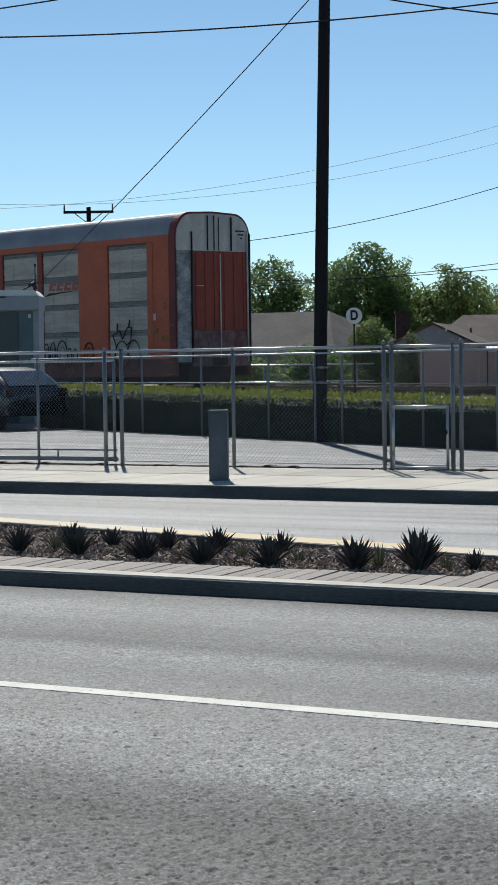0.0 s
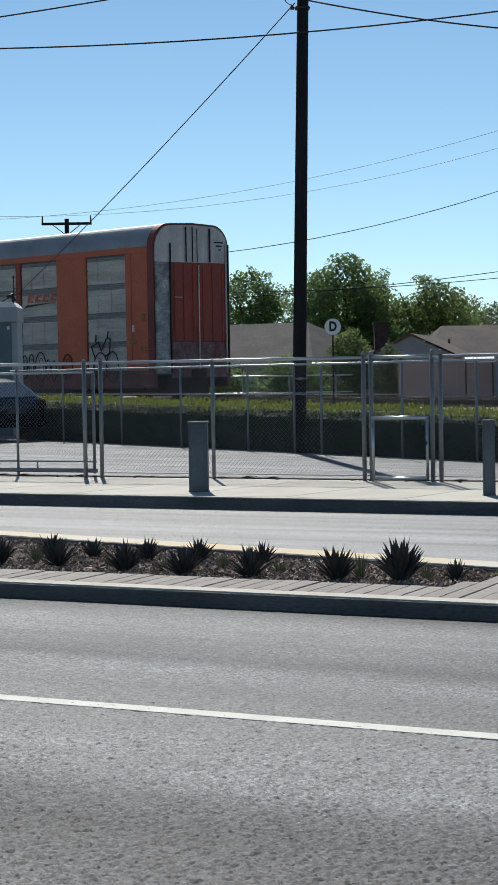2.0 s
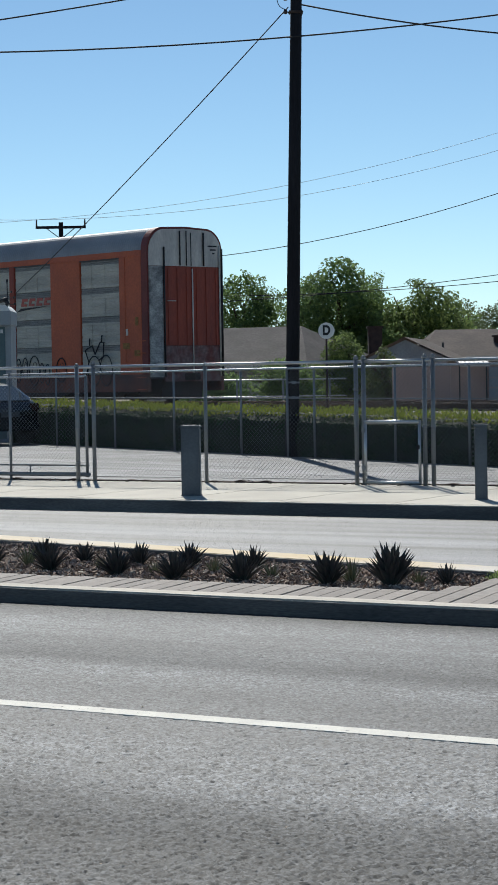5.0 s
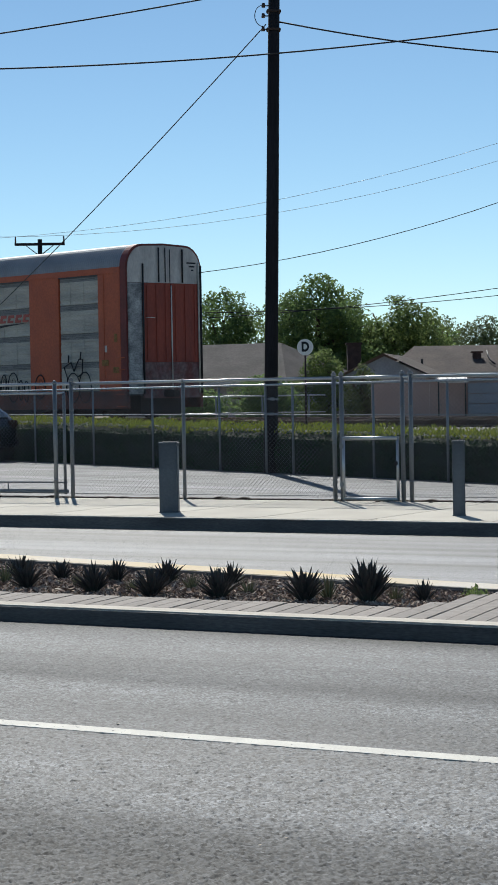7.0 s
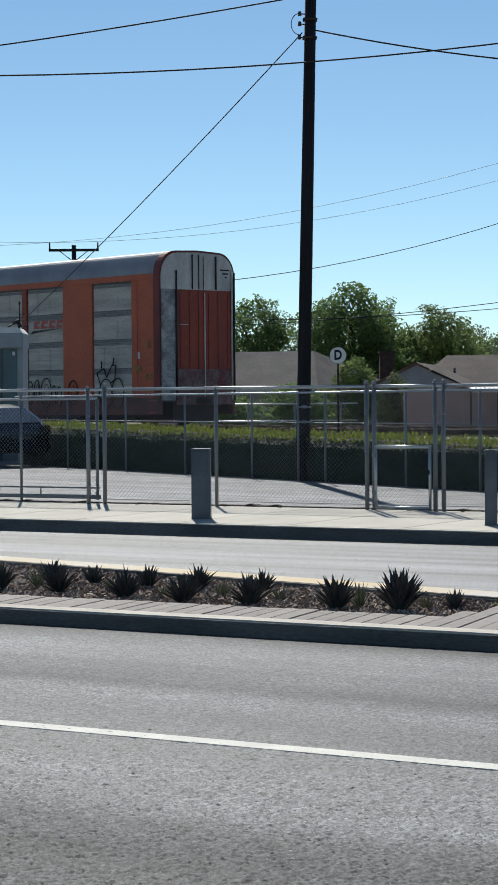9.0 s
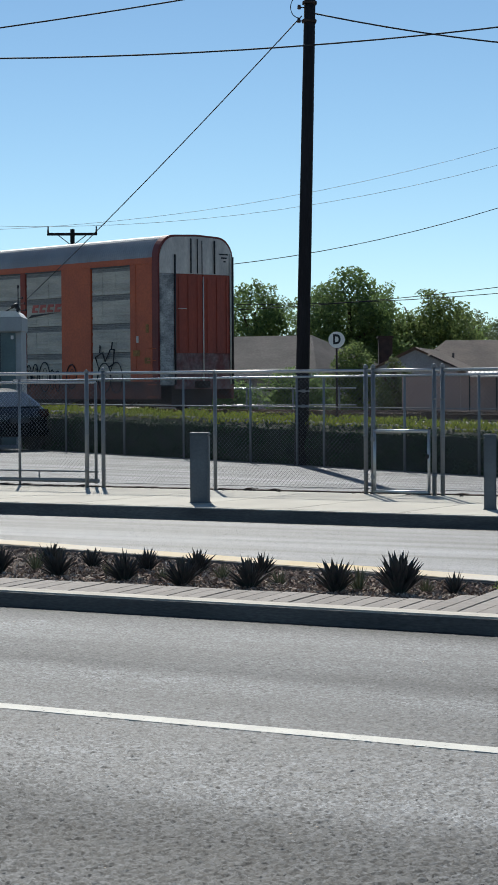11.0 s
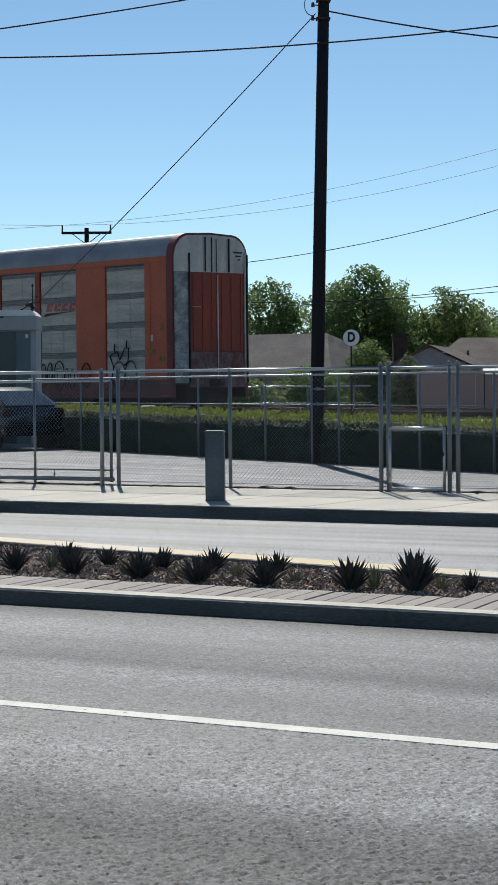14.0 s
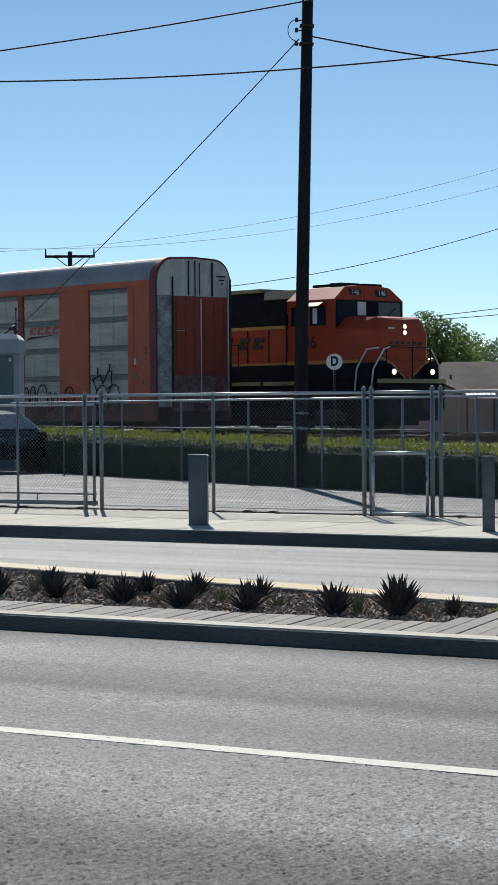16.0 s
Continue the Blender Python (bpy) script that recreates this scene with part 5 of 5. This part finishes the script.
# ---- trees ----
def tree(x, y, h, w, label, leaf, n=5000, size=0.34, blobs=14, base=0.08, seed=1, gz=0.0, depth=0.8, gap=0.0):
    r_ = random.Random(seed)
    t = tagged(empty("tree", pose(x, y, gz)), label, "tree", "trees behind the houses")
    bm = bmesh.new()
    rod(bm, (0, 0, -0.3), (0.1, 0, h * 0.35), 0.3, 0.22, n=10)
    rod(bm, (0.1, 0, h * 0.35), (0.0, 0.1, h * 0.75), 0.22, 0.08, n=8)
    part("trunk", bm, M_BARK, t)
    cs = []
    for k in range(blobs):
        a = r_.uniform(0, 2 * math.pi)
        zz = h * (base + (1 - base) * (0.12 + 0.76 * r_.random()))
        rel = (zz / h - base) / (1 - base)
        wid = w / 2 * (1.0 if rel < 0.5 else math.sqrt(max(0.05, 1 - ((rel - 0.5) / 0.5) ** 2 * 0.85)))
        rr = wid * math.sqrt(r_.random()) * 0.8
        cs.append((Vector((math.cos(a) * rr, math.sin(a) * rr * depth, zz)), w * r_.uniform(0.07, 0.15)))
    for c_, rad in cs[:7]:
        bm = bmesh.new()
        rod(bm, (0.08, 0, h * r_.uniform(0.3, 0.5)), c_, 0.1, 0.03, n=6)
        part("limb", bm, M_BARK, t)
    verts, faces = [], []
    off = Vector((seed * 3.7, seed * 1.3, 0))
    made = 0
    while made < n:
        d = Vector((r_.uniform(-1, 1), r_.uniform(-1, 1), r_.uniform(-1, 1)))
        prof_w = 1.0 if d.z < 0 else math.sqrt(max(0.02, 1 - d.z ** 2 * 0.9))
        p = Vector((d.x * w / 2, d.y * w / 2 * depth, h * (base + (1 - base) * (d.z + 1) / 2)))
        rim = math.hypot(d.x, d.y) / prof_w
        lump = noise.noise(p * 0.6 + off) * 0.8 + noise.noise(p * 1.7 + off) * 0.5
        if rim + max(0, d.z) ** 3 * 0.5 > 0.80 + lump * 0.95 + r_.gauss(0, 0.05) or lump < -0.22 + gap:
            continue
        made += 1
        dn = (d + Vector((r_.gauss(0, 0.7), r_.gauss(0, 0.7), r_.gauss(0, 0.7)))).normalized()
        a = dn.orthogonal().normalized()
        a.rotate(Matrix.Rotation(r_.uniform(0, 6.28), 3, dn))
        b = dn.cross(a)
        s = size * r_.uniform(0.5, 1.2)
        k0 = len(verts)
        verts += [p - a * s * 0.5, p + b * s * 0.28 + dn * s * 0.1, p + a * s * 0.5, p - b * s * 0.28 + dn * s * 0.1]
        faces += [(k0, k0 + 1, k0 + 2, k0 + 3)]
    tagged(raw("crown", verts, faces, leaf, t), kind="stuff")
    return t


tree(1.4, 116, 7.7, 5.0, "leafy green tree behind the grey roof", M_LEAF, 19000, 0.215, seed=3)
tree(3.9, 128, 6.6, 2.0, "small sparse tree with sky showing through", M_LEAF_B, 1800, 0.22, seed=9, gap=0.15)
tree(6.6, 114, 8.15, 7.3, "tall dense dark green tree behind the bungalow", M_LEAF, 38000, 0.215, seed=5)
tree(10.9, 116, 7.0, 7.0, "broad olive green tree behind the bungalow roof", M_LEAF_B, 28000, 0.215, seed=7)
tree(13.2, 118, 6.1, 4.0, "lower rounded green tree", M_LEAF, 15000, 0.215, seed=12)
tree(8.7, 121, 5.6, 6.5, "low green tree filling the row", M_LEAF, 17000, 0.215, seed=14)
tree(16.9, 140, 7.4, 2.6, "thin feathery tree far behind the roofs", M_LEAF_FAR, 2400, 0.22, seed=21, gap=0.2)
tree(21.0, 150, 7.0, 6.4, "far grey-green tree over the roofs", M_LEAF_FAR, 14000, 0.24, seed=23)
tree(5.6, 90, 3.5, 3.0, "untidy dark shrub behind the railway", M_LEAF_B, 7500, 0.16, seed=31)
tree(2.6, 88, 2.4, 3.8, "low dark scrub along the railway fence", M_LEAF, 7500, 0.16, seed=33)
tree(-0.2, 86, 2.1, 3.4, "dark scrub beside the far track", M_LEAF, 6000, 0.16, seed=37)
tree(6.9, 87, 2.9, 1.8, "pale flowering shrub by the block wall", M_LEAF_FAR, 3500, 0.15, seed=35)


# ---- agaves in the median ----
def agave_leaf_mesh(name, material, length, width):
    """A stiff channelled blade: broad in its lower third, drawn out to a sharp tip."""
    bm = bmesh.new()
    rows = []
    for f in (0.0, 0.15, 0.35, 0.6, 0.82, 1.0):
        w = width * (0.62 + 1.5 * f * (1 - f)) * (1 - f ** 3.0) + 0.001
        z = length * f
        y = -0.05 * length * math.sin(f * 2.4)
        rows.append([bm.verts.new((-w, y - w * 0.45, z)), bm.verts.new((0, y + w * 0.1, z)), bm.verts.new((w, y - w * 0.45, z)), bm.verts.new((0, y + w * 0.1 + 0.02 * (1 - f), z))])
    for a, b in zip(rows, rows[1:]):
        for i in range(4):
            bm.faces.new((a[i], a[(i + 1) % 4], b[(i + 1) % 4], b[i]))
    ob = part(name, bm, material)
    me = ob.data
    bpy.data.objects.remove(ob)
    return me


AG = agave_leaf_mesh("leaf", M_AGAVE, 1.0, 0.098)
AG_PALE = agave_leaf_mesh("leaf", M_AGAVE_PALE, 1.0, 0.045)


def agave(x, y, size, label, me=None, n=30, spread=66):
    p = tagged(empty("agave", pose(x, y, 0.085, rng.uniform(-5, 5), rng.uniform(-5, 5), rng.uniform(0, 360))), label, "agave", "agaves in the median bed")
    for k in range(n):
        f = (k + 0.5) / n
        tilt = 5 + spread * (1 - f) ** 0.75 + rng.uniform(-8, 8)
        s = size * (0.8 + 0.22 * f) * rng.uniform(0.8, 1.12)
        shared("leaf", me or AG, p, Matrix.Rotation(radians(k * 137.5 + rng.uniform(-12, 12)), 4, "Z") @ pose(0, 0.018, 0, -tilt, rng.uniform(-8, 8)) @ Matrix.Diagonal((s, s, s, 1)))


DARK = "dark spiky agave rosette growing in the bark bed"
for x, y, s, n in ((-1.87, 16.7, 0.2, 30), (-1.37, 16.36, 0.2, 32), (-1.51, 17.3, 0.18, 26), (-1.15, 17.15, 0.145, 22), (-0.82, 15.88, 0.21, 32), (-0.68, 16.75, 0.165, 24), (-0.36, 15.5, 0.205, 32),
                   (-0.27, 16.55, 0.185, 26), (0.14, 15.2, 0.215, 32), (0.25, 16.35, 0.165, 24), (0.76, 14.88, 0.235, 34), (1.62, 14.78, 0.14, 18), (-2.2, 16.9, 0.19, 28)):
    agave(x, y, s * 1.14, DARK, n=n + 16, spread=56)
agave(1.2, 14.65, 0.315, "largest dark agave rosette in the bark bed", n=84, spread=47)
for x, y, s in ((-0.07, 16.0, 0.15), (0.94, 15.05, 0.19), (-1.6, 16.95, 0.18), (1.42, 14.85, 0.12), (0.37, 15.58, 0.13), (-0.98, 16.5, 0.11), (-0.52, 15.95, 0.12)):
    agave(x, y, s, "small pale green narrow-leaved rosette", AG_PALE, 26, 50)
gp = tagged(empty("ground_cover_plant", pose(2.0, 14.9, 0.085)), "low bright green leafy plant at the end of the bed", "plant")
v, fa = leaf_cards(110, lambda: ((rng.gauss(0, 0.045), rng.gauss(0, 0.05), abs(rng.gauss(0.03, 0.025))), (0, 0, 1)), 0.035)
raw("leaves", v, fa, M_LEAF_B, gp)


# ---- bark chips over the bed ----
def chips(name, n, material, size, seed, label):
    r_ = random.Random(seed)
    verts, faces = [], []
    for _ in range(n):
        u = r_.uniform(-16, -5.2)
        v_ = r_.uniform(12.86, rear(u) - 0.02)
        if u > -5.95 and v_ < 12.86 + (u + 5.95) * 4.2:
            continue
        s = size * r_.uniform(0.5, 1.5)
        m = pose(u, v_, 0.088 + r_.uniform(0, 0.02), r_.uniform(-50, 50), r_.uniform(-50, 50), r_.uniform(0, 360))
        k = len(verts)
        for c in ((-1, -0.35, 0), (1, -0.25, 0.08), (0.9, 0.3, 0), (-0.9, 0.35, -0.06), (-0.8, -0.2, -0.16), (0.8, -0.15, -0.14), (0.8, 0.2, -0.16), (-0.8, 0.2, -0.18)):
            verts.append(ROAD @ m @ (Vector(c) * s * 0.5))
        faces += [(k, k + 1, k + 2, k + 3), (k, k + 4, k + 5, k + 1), (k + 1, k + 5, k + 6, k + 2), (k + 2, k + 6, k + 7, k + 3), (k + 3, k + 7, k + 4, k)]
    tagged(raw(name, verts, faces, material), label, "mulch", kind="stuff")


chips("bark_mulch", 15000, M_CHIP, 0.04, 2, "brown bark chips covering the planted bed")
chips("pale_mulch", 4600, M_CHIP_PALE, 0.034, 3, "bleached pale chips scattered in the bed")

# ---- open-textured wearing course of the near lanes, stone by stone relief ----
rs = np.random.RandomState(17)
PITCH = 0.0105
gu, gv = np.arange(-9.3, -2.1, PITCH), np.append(np.arange(4.7, 11.985, PITCH), 11.99)
nu, nv = len(gu), len(gv)
hz = rs.normal(0, 0.0017, (nv, nu))
hz += 0.5 * np.roll(hz, 1, 0) * 0.6 + 0.5 * np.roll(hz, 1, 1) * 0.6
pit = rs.random_sample((nv, nu))
hz = np.where(pit > 0.965, hz - 0.003, hz)
hz = np.where(pit < 0.05, hz + 0.0025, hz)
hz *= np.interp(gv, (5.0, 6.5, 8.5, 12.0), (2.7, 1.8, 0.85, 0.4))[:, None]      # rolled smoother towards the median
hz = np.clip(hz, -0.007, 0.006) + 0.0078
hz[0, :] = hz[-1, :] = 0.0005
hz[:, 0] = hz[:, -1] = 0.0005
GU, GV = np.meshgrid(gu + 0.0, gv + 0.0)
jit = rs.uniform(-0.003, 0.003, (2, nv, nu))
co = np.stack([GU + jit[0], np.minimum(GV + jit[1], 11.99), hz], -1).reshape(-1, 3)
ii = (np.arange(nv - 1)[:, None] * nu + np.arange(nu - 1)[None, :]).ravel()
quads = np.stack([ii, ii + 1, ii + nu + 1, ii + nu], -1)
me = bpy.data.meshes.new("road_wearing_course")
me.vertices.add(len(co))
me.vertices.foreach_set("co", co.ravel())
me.loops.add(quads.size)
me.loops.foreach_set("vertex_index", quads.ravel())
me.polygons.add(len(quads))
me.polygons.foreach_set("loop_start", np.arange(0, quads.size, 4))
me.update(calc_edges=True)
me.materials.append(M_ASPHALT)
course = new("road_wearing_course", me)
course.matrix_basis = ROAD
tagged(course, "coarse open-textured asphalt surface of the near lanes", "road", kind="structure")

# ---- debris along the foot of the fence ----
r_ = random.Random(8)
verts, faces = [], []
for _ in range(1400):
    u, s = r_.uniform(-22, -6), 0.008 + 0.035 * r_.random() ** 3
    if noise.noise(Vector((u * 1.7, 0, 0))) < r_.uniform(-0.4, 0.2):
        continue
    p = Vector((u, 24.62 + r_.gauss(0, 0.09), 0.14 + s * 0.2))
    k = len(verts)
    for c in ((1, 0, 0), (0, 1, 0), (-1, 0, 0), (0, -1, 0), (0, 0, 0.8)):
        verts.append(ROAD @ (p + Vector((c[0] * r_.uniform(0.6, 1.3), c[1] * r_.uniform(0.6, 1.3), c[2])) * s))
    faces += [(k, k + 1, k + 4), (k + 1, k + 2, k + 4), (k + 2, k + 3, k + 4), (k + 3, k, k + 4)]
tagged(raw("fence_debris", verts, faces, M_SOIL), "dark crumbled earth and litter under the fence", "debris", kind="stuff")

bm = bmesh.new()
prev = None
for k in range(400):
    u = -24 + k * 0.06
    a_, b_ = 24.57 + 0.03 * noise.noise(Vector((u * 3, 0, 0))), 24.68 + 0.06 * noise.noise(Vector((u * 2.3, 4, 0)))
    hh = 0.17 + 0.04 * max(0, noise.noise(Vector((u * 5, 9, 0))))
    ring = [bm.verts.new((u, a_, 0.12)), bm.verts.new((u, a_, hh - 0.006)), bm.verts.new((u, (a_ + b_) / 2, hh)), bm.verts.new((u, b_, 0.12))]
    if prev:
        for i in range(3):
            bm.faces.new((prev[i], ring[i], ring[i + 1], prev[i + 1]))
    prev = ring
soil_line = part("soil_line", bm, M_SOIL)
soil_line.matrix_basis = ROAD
tagged(soil_line, "thin ridge of dark earth along the foot of the fence", "soil", kind="structure")

# ---- litter on the carriageway ----
r_ = random.Random(41)
verts, faces = [], []
for _ in range(46):
    u, v_, w = r_.uniform(-9.2, -2.4), r_.uniform(5, 11.8), r_.uniform(0.003, 0.008)
    m = ROAD @ pose(u, v_, 0.011, r_.uniform(-4, 4), r_.uniform(-4, 4), r_.uniform(0, 360))
    k = len(verts)
    for c in ((-1, -0.5, 0), (1, -0.6, 0.02), (0.8, 0.6, 0.03), (-0.7, 0.5, 0.0), (0, 0, -0.4)):
        verts.append(m @ (Vector(c) * w))
    faces += [(k, k + 1, k + 2, k + 3), (k, k + 4, k + 1), (k + 1, k + 4, k + 2), (k + 2, k + 4, k + 3), (k + 3, k + 4, k)]
tagged(raw("road_litter", verts, faces, M_CHIP_PALE), "tiny pale flakes of litter scattered on the road", "litter", kind="stuff")

# ---- pavement slabs ----
walk_far = tagged(empty("pavement_far", ROAD), "pale concrete pavement slabs beside the fence", "pavement", kind="structure")
bm = bmesh.new()
box(bm, -0.7475, 0.7475, 21.03, 24.58, 0.0, 0.15, 0.008)
slab = part("slab", bm, M_WALK, walk_far)
slab.matrix_basis = pose(-26, 0, 0)
for k in range(1, 24):
    shared("slab", slab.data, walk_far, pose(-26 + k * 1.5, 0, 0))

# ---- paver courses of the median ----
pavers = tagged(empty("paver_border", ROAD), "reddish grey clay pavers set crosswise along the kerb", "pavers", kind="structure")
BOARDS = {}
SKEW = -0.14                       # the courses are laid aslant to the kerb
for i in range(76):
    u = -15.0 + i * 0.14
    length = min(rear(u) - 12.25, 0.63 + max(0.0, u + 5.85) * 4.2)
    key = round(length, 2)
    if key not in BOARDS:
        bm = bmesh.new()
        box(bm, -0.066, 0.066, 0.0, length, -0.04, 0.0, 0.003)
        for v in bm.verts:
            v.co.x += SKEW * v.co.y
        ob = part("paver", bm, M_BRICK)
        BOARDS[key] = ob.data
        bpy.data.objects.remove(ob)
    shared("paver", BOARDS[key], pavers, pose(u, 12.222, 0.117 + rng.uniform(-0.003, 0.002), rng.uniform(-0.1, 0.1), rng.uniform(-0.4, 0.4), rng.uniform(-0.15, 0.15)))


def motions():
    """The locomotive rolls out from behind the railcar at a steady pace."""
    def at(t):
        return TRACK @ pose(6.25 - 6.05 * (16.0 - t), TRACK_FAR_Y, 0.03)
    walk(loco, [(0.0, at(0.0)), (8.0, at(8.0)), (14.0, at(14.0)), (16.0, at(16.0))])


motions()
